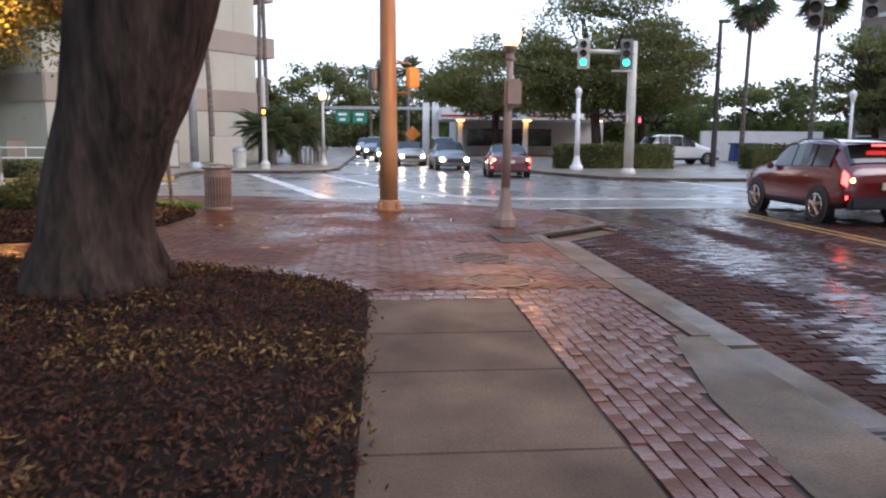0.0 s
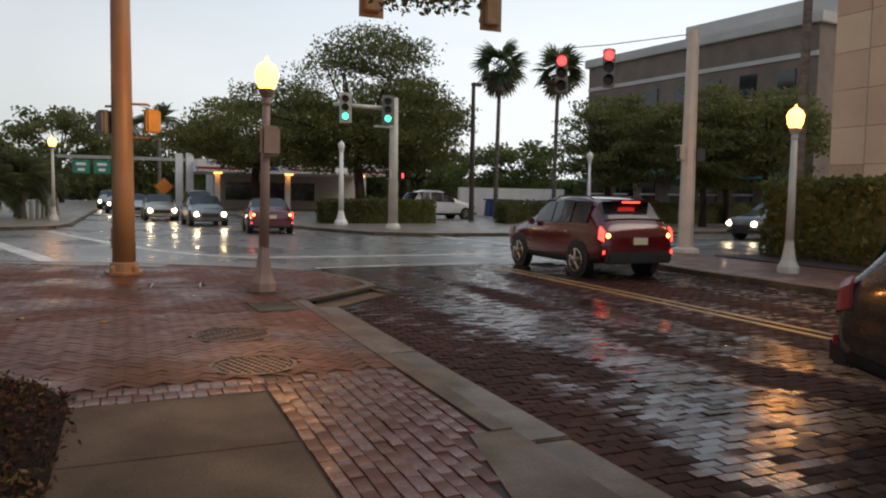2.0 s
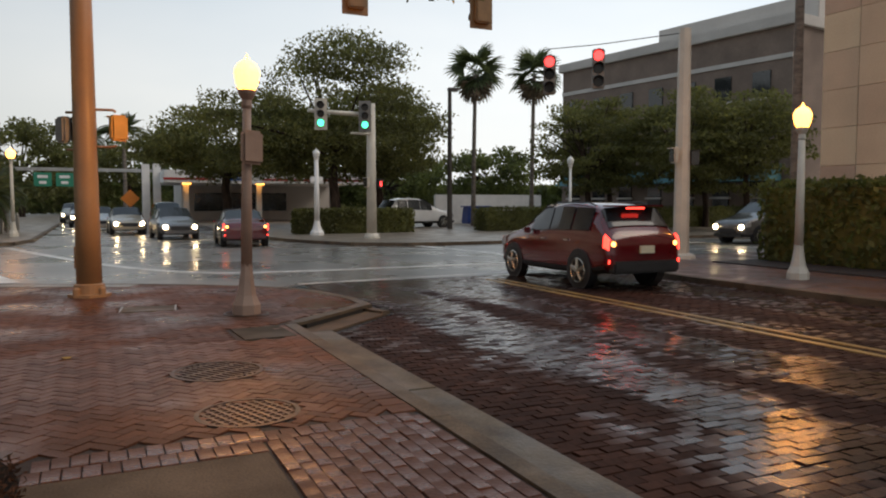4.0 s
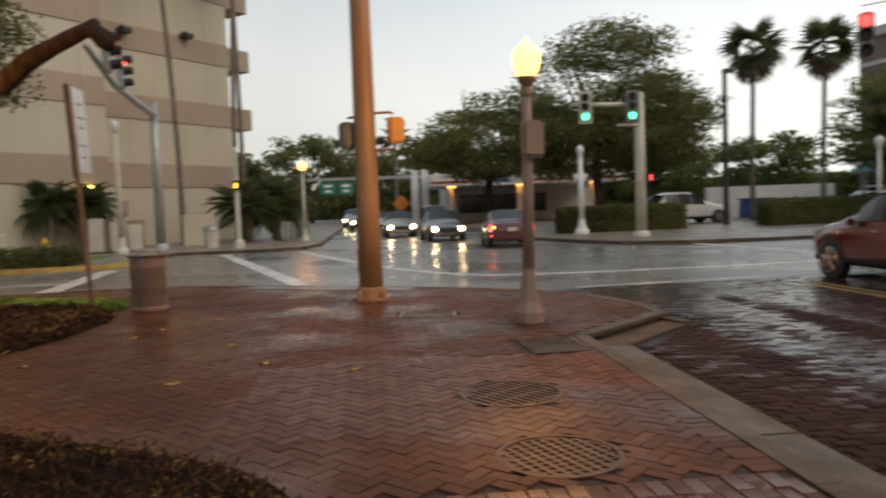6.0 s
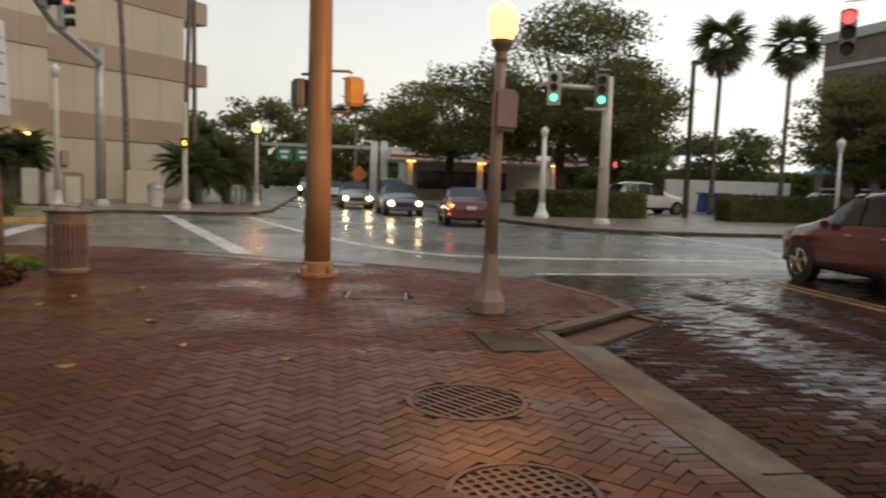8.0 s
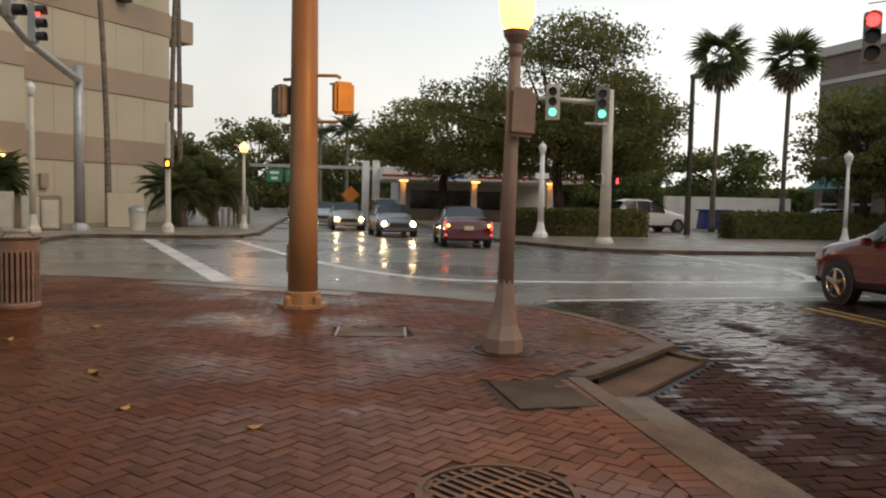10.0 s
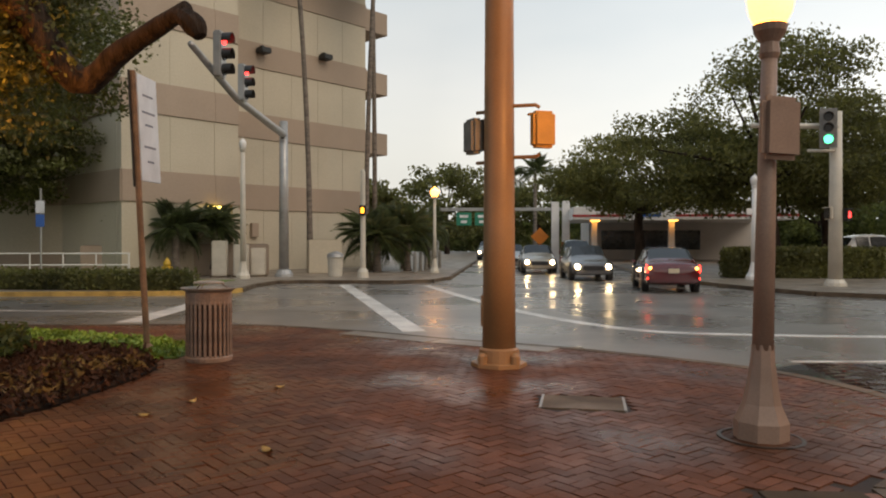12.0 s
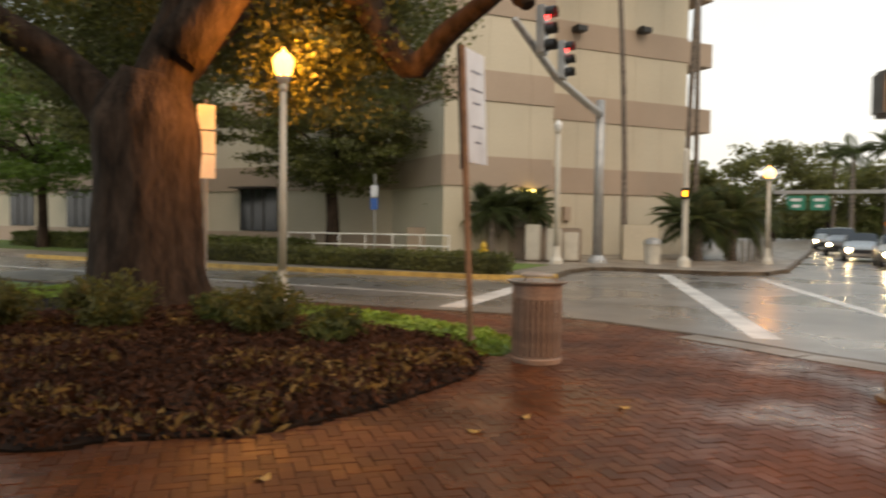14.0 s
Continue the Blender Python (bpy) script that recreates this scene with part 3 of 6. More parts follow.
def rough_tube(bm, pts, radii, n=20, amp=0.06, seed=0.0):
    """A trunk or limb with a lumpy skin."""
    fine_p, fine_r = smooth_line([tuple(p) for p in pts], 4), [r[0] for r in smooth_line([(r, 0) for r in radii], 4)]
    before = len(bm.verts)
    tube(bm, fine_p, fine_r, n)
    bm.verts.ensure_lookup_table()
    for i in range(before, len(bm.verts)):
        v = bm.verts[i]
        ring = min((i - before) // n, len(fine_p) - 1)
        axis = Vector(fine_p[ring])
        d = v.co - axis
        k = noise.noise(Vector((v.co.x * 2.2 + seed, v.co.y * 2.2, v.co.z * 0.6))) + 0.5 * noise.noise(Vector((v.co.x * 6 + seed, v.co.y * 6, v.co.z * 1.5)))
        v.co = axis + d * (1 + amp * 2.4 * k)
    return bm


def tree(name, at, height, radius, trunk_r, leaf, label, seed, clumps=70, per=110, size=0.16, base=0.35, lobes=(), trunk_top=None, group=""):
    """A broad tree: tapered trunk, limbs to the clumps, and a ragged crown."""
    rng = random.Random(seed)
    root = thing(name, pose(*at), label, "tree", group)
    bm = B()
    top = trunk_top or height * 0.5
    rough_tube(bm, [(0, 0, -0.2), (0.05, 0, top * 0.3), (-0.08, 0.05, top * 0.7), (0.1, 0, top)], [trunk_r * 1.3, trunk_r, trunk_r * 0.85, trunk_r * 0.6], 10, 0.05, seed)
    centres = []
    lobes = lobes or ((0, 0, height * (base + 1) / 2, radius, radius, height * (1 - base) / 2),)
    for _ in range(clumps):
        cx, cy, cz, rx, ry, rz = rng.choice(lobes)
        a, u, r = rng.uniform(0, math.tau), rng.uniform(-1, 1), rng.uniform(0.35, 1.0) ** 0.6
        s = math.sqrt(1 - u * u)
        centres.append((cx + rx * r * s * math.cos(a), cy + ry * r * s * math.sin(a), cz + rz * r * u))
    for c in rng.sample(centres, min(16, len(centres))):
        mid = (c[0] * 0.45, c[1] * 0.45, top + (c[2] - top) * 0.35 + 0.2)
        tube(bm, [(0.05, 0, top * 0.85), mid, c], [trunk_r * 0.42, trunk_r * 0.25, 0.03], 6)
    part("trunk", bm, BARK, root, smooth=True)
    k = max(radius, 1) / 9
    crown = new("crown", leaf_mesh("crown", centres, (k * 1.25, k * 1.25, k * (0.6 if size > 0.3 else 0.3)), int(per * 1.3), size * 0.85, leaf, seed))
    crown.parent = root
    return root


def hedge(name, x0, x1, y0, y1, h, leaf, label, seed, n=6000, size=0.07, kind="", z=0.0):
    """A clipped hedge: a dark core and a skin of leaves."""
    rng = np.random.RandomState(seed)
    root = thing(name, pose((x0 + x1) / 2, (y0 + y1) / 2, z), label, "hedge", kind=kind)
    a, b = (x1 - x0) / 2, (y1 - y0) / 2
    part("core", box(B(), -a + 0.08, a - 0.08, -b + 0.08, b - 0.08, 0, h - 0.1, 0.05), LEAF_DARK, root)
    p = rng.uniform(-1, 1, (n, 3)) * (a, b, 1)
    side = rng.choice(5, n, p=np.array([b * h, b * h, a * h, a * h, 2 * a * b]) / (2 * (a + b) * h + 2 * a * b))
    p[:, 2] = rng.uniform(0.02, h, n)
    for s, col, val in ((0, 0, -a), (1, 0, a), (2, 1, -b), (3, 1, b), (4, 2, h)):
        p[side == s, col] = val + rng.normal(0, 0.05, (side == s).sum())
    me = leaf_mesh("leaves", p, (0.01, 0.01, 0.01), 1, size, leaf, seed)
    ob = new("leaves", me)
    ob.parent = root
    return root


def frond_fan(r=0.9, blades=15):
    """One fan-shaped palm leaf on a stalk along +x."""
    bm = B()
    tube(bm, [(0, 0, 0), (r * 0.5, 0, r * 0.08), (r * 0.85, 0, 0)], [0.025, 0.018, 0.01], 4)
    for k in range(blades):
        a = (k / (blades - 1) - 0.5) * 3.2
        d = Vector((math.cos(a), math.sin(a), -0.10))
        o = Vector((r * 0.42, 0, 0.02))
        s = Vector((-math.sin(a), math.cos(a), 0.25 * (-1) ** k)) * 0.055 * r
        m1, m2, tip = o + d * r * 0.3, o + d * r * 0.55 - Vector((0, 0, 0.02 * r)), o + d * r * 0.72 - Vector((0, 0, 0.10 * r))
        q = [bm.verts.new(v) for v in (o, m1 - s, m2 - s * 0.6, tip, m2 + s * 0.6, m1 + s)]
        bm.faces.new(q[:3] + q[4:])
        bm.faces.new((q[2], q[3], q[4]))
    return bm


def frond_feather(r=1.2, leaflets=22):
    """One feather-shaped palm leaf that arches along +x."""
    bm = B()
    pts = [(r * t, 0, r * (0.35 * t - 0.75 * t * t)) for t in (0, 0.2, 0.4, 0.6, 0.8, 1.0)]
    tube(bm, pts, [0.022, 0.018, 0.014, 0.01, 0.007, 0.004], 4)
    for k in range(leaflets):
        t = 0.12 + 0.86 * k / leaflets
        o = Vector((r * t, 0, r * (0.35 * t - 0.75 * t * t)))
        ln = r * 0.34 * math.sin(math.pi * min(1, t + 0.12)) + 0.08
        for s in (-1, 1):
            tip = o + Vector((ln * 0.55, s * ln * 0.8, -ln * 0.35))
            q = [bm.verts.new(v) for v in (o, o + Vector((0.03 * r, s * ln * 0.35, 0.02)), tip, o + Vector((-0.02 * r, s * ln * 0.3, -0.02)))]
            bm.faces.new(q)
    return bm


def palm(name, at, height, trunk_r, r, fronds, label, seed, feather=False, skirt=0, lean=(0, 0), group="", low=-50):
    rng = random.Random(seed)
    root = thing(name, pose(*at), label, "palm", group)
    pts = [(lean[0] * t * t, lean[1] * t * t, height * t) for t in (0, 0.25, 0.5, 0.75, 1)]
    part("trunk", rough_tube(B(), pts, [trunk_r * 1.35, trunk_r, trunk_r * 0.95, trunk_r * 0.9, trunk_r * 0.85], 10, 0.03, seed), BARK_PALM, root, smooth=True)
    shape = frond_feather if feather else frond_fan
    green, dry = mesh_of(shape(r), "frond", FROND), mesh_of(shape(r), "frond", FROND_DRY)
    for k in range(fronds + skirt):
        ob = new("frond", dry if k >= fronds else green)
        el = rng.uniform(-88, -62) if k >= fronds else rng.uniform(low, 70) if feather else 78 - 125 * (k + rng.random()) / fronds
        ob.matrix_basis = pose(lean[0], lean[1], height, 0, 0, k * 137.5 + rng.uniform(-20, 20)) @ pose(0, 0, 0, 0, -el, 0) @ pose(0, 0, 0, rng.uniform(-30, 30) if feather else rng.uniform(-38, 38), 0, 0)
        ob.parent = root
    return root


def globe_lamp(name, at, height, post_mat, label, lit=True, watts=0.0, globe_r=0.175, base_r=0.2, far=False, group="street lamps with globes"):
    """A post lamp: flared cast base, tapered post, collar, ribbed acorn globe with a finial."""
    root = thing(name, pose(*at), label, "street lamp", group)
    h = height - 0.52
    part("base", lathe(B(), [(base_r * 1.06, 0), (base_r * 1.06, 0.13), (base_r * 0.98, 0.16), (base_r * 0.74, 0.26), (base_r * 0.58, 0.42), (base_r * 0.46, 0.6), (base_r * 0.43, 0.7)], 8), post_mat, root)
    part("post", lathe(B(), [(base_r * 0.42, 0.66), (base_r * 0.38, h * 0.55), (base_r * 0.30, h - 0.05)], 14), post_mat, root, smooth=True)
    part("collar", lathe(B(), [(0.06, h - 0.22), (0.075, h - 0.18), (0.065, h - 0.1), (0.115, h - 0.02), (0.125, h + 0.03), (0.09, h + 0.05)], 16), post_mat, root)
    gm = (GLOBE_FAR if far else GLOBE_LIT) if lit else GLOBE_OFF
    g = part("globe", lathe(B(), [(0.6 * globe_r, h + 0.03), (0.86 * globe_r, h + 0.12), (globe_r, h + 0.26), (0.97 * globe_r, h + 0.31), (0.72 * globe_r, h + 0.39), (0.4 * globe_r, h + 0.43), (0.16 * globe_r, h + 0.455)], 16), gm, root, "glowing orange globe" if lit else "unlit milky globe", smooth=True)
    # On lit lamps the finial is made to glow like the globe below.
    part("finial", lathe(B(), [(0.03, h + 0.45), (0.035, h + 0.47), (0.018, h + 0.49), (0.004, h + 0.53)], 8), gm if lit else post_mat, root)
    if watts:
        g.visible_shadow = False
        lamp = new("bulb", bpy.data.lights.new("bulb", "POINT"))
        lamp.data.energy, lamp.data.color, lamp.data.shadow_soft_size = watts, (1.0, 0.40, 0.08), 0.12
        lamp.matrix_basis = pose(0, 0, h + 0.24)
        lamp.parent = root
    return root


def signal_head(name, m, body, label, lit=None, sections=3, group="traffic signal heads", plate=True):
    """A traffic signal: housing, sections with visors and lenses; it faces local -y."""
    root = thing(name, m, label, "traffic signal", group)
    hh = 0.36 * sections
    part("housing", box(B(), -0.17, 0.17, 0.0, 0.2, -hh / 2, hh / 2, 0.03), body, root)
    if plate:
        part("backplate", box(B(), -0.26, 0.26, 0.06, 0.075, -hh / 2 - 0.1, hh / 2 + 0.1, 0.006), body, root)
    for k in range(sections):
        z = hh / 2 - 0.18 - 0.36 * k
        on = lit is not None and lit[0] == k
        bm = B()
        tube(bm, [(0, -0.025, z), (0, 0.0, z)], [0.135, 0.14], 16)
        part("lens", bm, lit[1] if on else LENS_OFF, root, "lit lens" if on else "dark unlit lens")
        bm = B()
        n = 14
        for a0 in range(n):
            a, b = (math.pi * (-0.15 + 1.3 * k2 / n) for k2 in (a0, a0 + 1))
            q = [(0.15 * math.cos(w), y, z + 0.15 * math.sin(w)) for w, y in ((a, 0), (b, 0), (b, -0.22), (a, -0.22))]
            i = [(0.142 * math.cos(w), y, z + 0.142 * math.sin(w)) for w, y in ((a, 0), (b, 0), (b, -0.22), (a, -0.22))]
            bm.faces.new([bm.verts.new(v) for v in q])
            bm.faces.new([bm.verts.new(v) for v in i[::-1]])
        part("visor", bm, SIGNAL_DARK if body is not SIGNAL_YELLOW else body, root)
    return root


def walk_signal(name, m, body, label, lit=None, group="pedestrian signals"):
    """A boxy pedestrian signal that faces local -y."""
    root = thing(name, m, label, "pedestrian signal", group)
    part("housing", box(B(), -0.135, 0.135, -0.02, 0.14, -0.21, 0.21, 0.035), body, root)
    part("face", box(B(), -0.11, 0.11, -0.035, -0.018, -0.18, 0.18, 0.01), LENS_OFF, root, "dark face")
    if lit and lit is not LENS_OFF:
        bm = box(B(), -0.06, 0.06, -0.042, -0.036, -0.10, 0.02, 0.01)
        for k in range(4):
            box(bm, -0.06 + k * 0.031, -0.034 + k * 0.031, -0.042, -0.036, 0.022, 0.09 + 0.02 * (k in (1, 2)), 0.004)
        part("symbol", bm, lit, root, "glowing hand symbol")
    part("hood", box(B(), -0.13, 0.13, -0.10, -0.02, 0.18, 0.205, 0.006), body, root)
    return root


# ---- vehicles ----
SUV_ROWS = [(0.50, .78, .42, .70, .80, .62), (0.475, .92, .30, .82, .93, .74), (0.40, .98, .26, .92, 1.02, .82), (0.25, 1.0, .25, 1.0, 1.09, .86), (0.05, 1.0, .25, 1.00, 1.0, .76),
            (-0.12, 1.0, .25, 1.02, 1.04, .77), (-0.36, .99, .26, 1.05, 1.01, .74), (-0.455, .97, .32, 1.06, 1.16, .80), (-0.485, .94, .36, .98, 1.06, .84), (-0.50, .86, .42, .84, .88, .74)]
CAR_ROWS = [(0.50, .72, .34, .52, .58, .60), (0.47, .90, .24, .62, .69, .74), (0.38, .97, .20, .72, .79, .82), (0.22, 1.0, .19, .82, .90, .84), (0.03, 1.0, .19, .88, 1.0, .72),
            (-0.16, 1.0, .19, .90, 1.0, .72), (-0.34, .99, .20, .92, .99, .80), (-0.45, .96, .24, .90, .96, .84), (-0.485, .92, .28, .82, .88, .80), (-0.50, .84, .34, .70, .74, .72)]


def car(name, m, paint, label, L=4.4, W=1.78, H=1.62, suv=True, heads=None, tails=None, brake=False, wheel_r=0.34, rails=False, group="", detail=True):
    """A vehicle heading local +y: a lofted body with glass, lamps, trim and wheels set into it."""
    root = thing(name, m, label, "car", group)
    rows = SUV_ROWS if suv else CAR_ROWS
    roofs = (4, 5, 6) if suv else (4, 5)
    grid = []
    for i, (fy, w, zb, zbelt, zt, wt) in enumerate(rows):
        w, wt = w * W / 2, wt * W / 2
        top = H * zt if i in roofs else zt
        grid.append([(0.0, fy * L, zb), (0.86 * w, fy * L, zb), (w, fy * L, zb + 0.1), (w, fy * L, (zb + zbelt) / 2), (0.975 * w, fy * L, zbelt), (wt, fy * L, top - 0.045), (0.8 * wt, fy * L, top), (0.0, fy * L, top + 0.012)])
    g = np.array(grid)

    def S(u, v):
        i, j = min(int(u), len(g) - 2), min(int(v), 6)
        a, b = u - i, v - j
        return (1 - a) * ((1 - b) * g[i, j] + b * g[i, j + 1]) + a * ((1 - b) * g[i + 1, j] + b * g[i + 1, j + 1])

    def patch(bm, u0, u1, v0, v1, off=0.008, side=1, nu=4, nv=3):
        pts = {}
        for a in range(nu + 1):
            for b in range(nv + 1):
                u, v = u0 + (u1 - u0) * a / nu, v0 + (v1 - v0) * b / nv
                du, dv = S(min(u + 0.05, 8.99), v) - S(max(u - 0.05, 0), v), S(u, min(v + 0.05, 7)) - S(u, max(v - 0.05, 0))
                nrm = np.cross(dv, du)
                nrm /= np.linalg.norm(nrm) + 1e-9
                if nrm[0] * 1.0 + (S(u, v)[2] - 0.6) * nrm[2] + S(u, v)[1] * nrm[1] / L < 0:
                    nrm = -nrm
                q = S(u, v)
                for k, o in ((0, off), (1, -0.01)):
                    w = q + nrm * o
                    pts[a, b, k] = bm.verts.new((side * w[0], w[1], w[2]))
        for a in range(nu):
            for b in range(nv):
                bm.faces.new((pts[a, b, 0], pts[a + 1, b, 0], pts[a + 1, b + 1, 0], pts[a, b + 1, 0]))
        rim_ = [(a, 0) for a in range(nu)] + [(nu, b) for b in range(nv)] + [(a, nv) for a in range(nu, 0, -1)] + [(0, b) for b in range(nv, 0, -1)]
        for p, q in zip(rim_, rim_[1:] + rim_[:1]):
            bm.faces.new((pts[(*p, 0)], pts[(*q, 0)], pts[(*q, 1)], pts[(*p, 1)]))
        return bm

    bm = B()
    n = len(g)
    vs = {}
    for i in range(n):
        for j in range(8):
            for s in (1, -1):
                if j in (0, 7) and s < 0:
                    vs[i, j, s] = vs[i, j, 1]
                else:
                    vs[i, j, s] = bm.verts.new((s * g[i, j, 0], g[i, j, 1], g[i, j, 2]))
    for i in range(n - 1):
        for j in range(7):
            bm.faces.new((vs[i, j, 1], vs[i + 1, j, 1], vs[i + 1, j + 1, 1], vs[i, j + 1, 1]))
            bm.faces.new((vs[i, j, -1], vs[i, j + 1, -1], vs[i + 1, j + 1, -1], vs[i + 1, j, -1]))
    for i in (0, n - 1):
        ring = [vs[i, j, 1] for j in range(8)] + [vs[i, j, -1] for j in range(6, 0, -1)]
        bm.faces.new(ring)
    bmesh.ops.recalc_face_normals(bm, faces=bm.faces)
    body = part("body", bm, paint, root, smooth=True)
    sub = body.modifiers.new("rounding", "SUBSURF")
    sub.levels = sub.render_levels = 2 if detail else 1

    def both(nm, mt, u0, u1, v0, v1, lab="", off=0.012, parent=None):
        for s in (1, -1):
            part(nm, patch(B(), u0, u1, v0, v1, off, s), mt, parent or root, lab)

    def across(nm, mt, u0, u1, v0, lab="", off=0.012, v1=7.0):
        bm = B()
        for s in (1, -1):
            patch(bm, u0, u1, v0, v1, off, s)
        return part(nm, bm, mt, root, lab)

    across("windscreen", GLASS_DARK, 3.15, 3.95, 5.15, "dark raked windscreen", 0.03)
    if suv:
        across("rear_window", GLASS_DARK, 6.2, 6.95, 5.15, "dark rear window", 0.03)
        cuts = ((3.55, 4.45), (4.52, 5.35), (5.42, 5.95))
    else:
        across("rear_window", GLASS_DARK, 5.15, 5.95, 5.15, "dark rear window", 0.03)
        cuts = ((3.5, 4.4), (4.48, 5.5))
    for a, b in cuts:
        both("side_window", GLASS_DARK, a, b, 4.12, 4.9, off=0.022)
    tl = TAIL_LIT if tails else TAIL_OFF
    both("tail_lamp", tl, 7.25, 8.3, 3.35, 4.15, "glowing red tail lamp" if tails else "red tail lamp", 0.02)
    if tails and detail:
        for s in (1, -1):
            bm = B()
            bmesh.ops.create_uvsphere(bm, u_segments=10, v_segments=6, radius=0.055)
            bmesh.ops.translate(bm, verts=bm.verts, vec=(s * 0.40 * W, -0.487 * L, 0.9 * (H / 1.65)))
            part("brake_bulb", bm, TAIL_HOT, root, "bright orange brake bulb")
    # Holds no lamp: with lit tails this patch is given their glow.
    both("reflector", TAIL_LIT if tails else TAIL_OFF, 8.25, 8.6, 2.2, 2.6, "low red reflector, made to glow when the tails are lit", 0.02)
    if heads:
        for s in (1, -1):
            bm = B()
            tube(bm, [(s * 0.36 * W, 0.465 * L, 0.68 if suv else 0.58), (s * 0.36 * W, 0.505 * L, 0.67 if suv else 0.57)], [0.10, 0.085], 12)
            part("head_lamp", bm, HEAD_LIT, root, "bright lit head lamp")
    both("lamp_glass", HEAD_OFF, 0.5, 1.7, 3.4, 4.1, off=0.014)
    part("grille", box(B(), -0.42, 0.42, 0.497 * L, 0.508 * L, 0.44, 0.62, 0.01), PLASTIC_BLACK, root)
    part("front_bumper", box(B(), -0.40 * W, 0.40 * W, 0.485 * L, 0.51 * L, 0.28, 0.42, 0.03), PLASTIC_BLACK if suv else paint, root)
    part("rear_bumper", box(B(), -0.43 * W, 0.43 * W, -0.515 * L, -0.47 * L, 0.33, 0.56 if suv else 0.46, 0.04), PLASTIC_BLACK if suv else paint, root)
    part("number_plate", box(B(), -0.16, 0.16, -0.513 * L, -0.503 * L, 0.70 if suv else 0.62, 0.84 if suv else 0.76, 0.004), PLATE, root, "small pale number plate")
    if brake:
        part("high_brake_lamp", box(B(), -0.19, 0.19, -0.432 * L, -0.415 * L, 0.945 * H, 0.965 * H, 0.004), TAIL_LIT, root, "glowing high brake lamp")
        part("spoiler", box(B(), -0.33 * W, 0.33 * W, -0.45 * L, -0.37 * L, 0.972 * H, 0.99 * H, 0.008), paint, root)
    both("sill", PLASTIC_BLACK, 2.0, 7.4, 1.2, 2.15, off=0.01)
    if detail:
        for s in (1, -1):
            part("mirror", box(B(), s * 0.51 * W - 0.02, s * 0.51 * W + 0.11 * s, 0.13 * L, 0.16 * L, 1.0 * H / 1.62, 1.13 * H / 1.62, 0.025) if s > 0 else box(B(), -0.51 * W - 0.11, -0.51 * W + 0.02, 0.13 * L, 0.16 * L, 1.0 * H / 1.62, 1.13 * H / 1.62, 0.025), paint, root)
            for y in (0.0, -0.2):
                part("door_handle", box(B(), s * 0.498 * W - 0.012, s * 0.498 * W + 0.018, y * L, y * L + 0.17, 0.89, 0.92, 0.006), CHROME, root)
    if rails:
        for s in (1, -1):
            part("roof_rail", tube(B(), [(s * 0.345 * W, 0.02 * L, H * 0.985), (s * 0.345 * W, -0.02 * L, H + 0.035), (s * 0.345 * W, -0.28 * L, H + 0.035), (s * 0.345 * W, -0.33 * L, H * 0.985)], [0.016] * 4, 8), PLASTIC_BLACK, root)
    for s in (1, -1):
        for y in (0.31 * L, -0.29 * L):
            bm = B()
            tube(bm, [(s * 0.40 * W, y, wheel_r + 0.02), (s * (0.498 * W + 0.012), y, wheel_r + 0.02)], [wheel_r * 1.17] * 2, 28)
            part("wheel_arch", bm, PLASTIC_BLACK, root)
            bm = B()
            r = wheel_r
            tube(bm, [(s * (W / 2 - 0.2), y, r), (s * (W / 2 - 0.02), y, r), (s * (W / 2 + 0.018), y, r), (s * (W / 2 + 0.026), y, r), (s * (W / 2 + 0.012), y, r)], [r, r, r * 0.94, r * 0.8, r * 0.70], 28)
            wheel = part("wheel", bm, TYRE, root, "black rubber tyre")
            bm = B()
            x = s * (W / 2 + 0.016)
            tube(bm, [(x, y, r), (x + s * 0.006, y, r)], [r * 0.70, r * 0.66], 24)
            part("rim_dish", bm, PLASTIC_BLACK, wheel)
            bm = B()
            for k in range(5):
                a = k * math.tau / 5 + 0.3
                tube(bm, [(x + s * 0.012, y, r), (x + s * 0.012, y + r * 0.66 * math.cos(a), r + r * 0.66 * math.sin(a))], [r * 0.15, r * 0.10], 6)
            for k in range(24):
                a, b = k * math.tau / 24, (k + 1) * math.tau / 24
                tube(bm, [(x + s * 0.01, y + r * 0.67 * math.cos(a), r + r * 0.67 * math.sin(a)), (x + s * 0.01, y + r * 0.67 * math.cos(b), r + r * 0.67 * math.sin(b))], [r * 0.045] * 2, 4)
            part("rim", bm, RIM, wheel, "five-spoke alloy rim")
    return root


# ---- the plaza corner ----
lamp_near = globe_lamp("street_lamp", (1.56, 5.84, 0), 3.56, POLE_LAMP, "taupe cast street lamp with glowing orange globe on bricks", watts=200, base_r=0.185)
part("ground_ring", lathe(B(), [(0.31, -0.03), (0.31, 0.007), (0.28, 0.009), (0.27, -0.02)], 28), IRON, lamp_near, "dark iron ring in the bricks")
part("control_box", box(B(), -0.165, 0.165, -0.18, -0.08, 2.06, 2.52, 0.04), POLE_LAMP, lamp_near, "brown metal sign box")
lamp_near.matrix_basis = pose(1.56, 5.84, 0, 0, 1.2, 20)

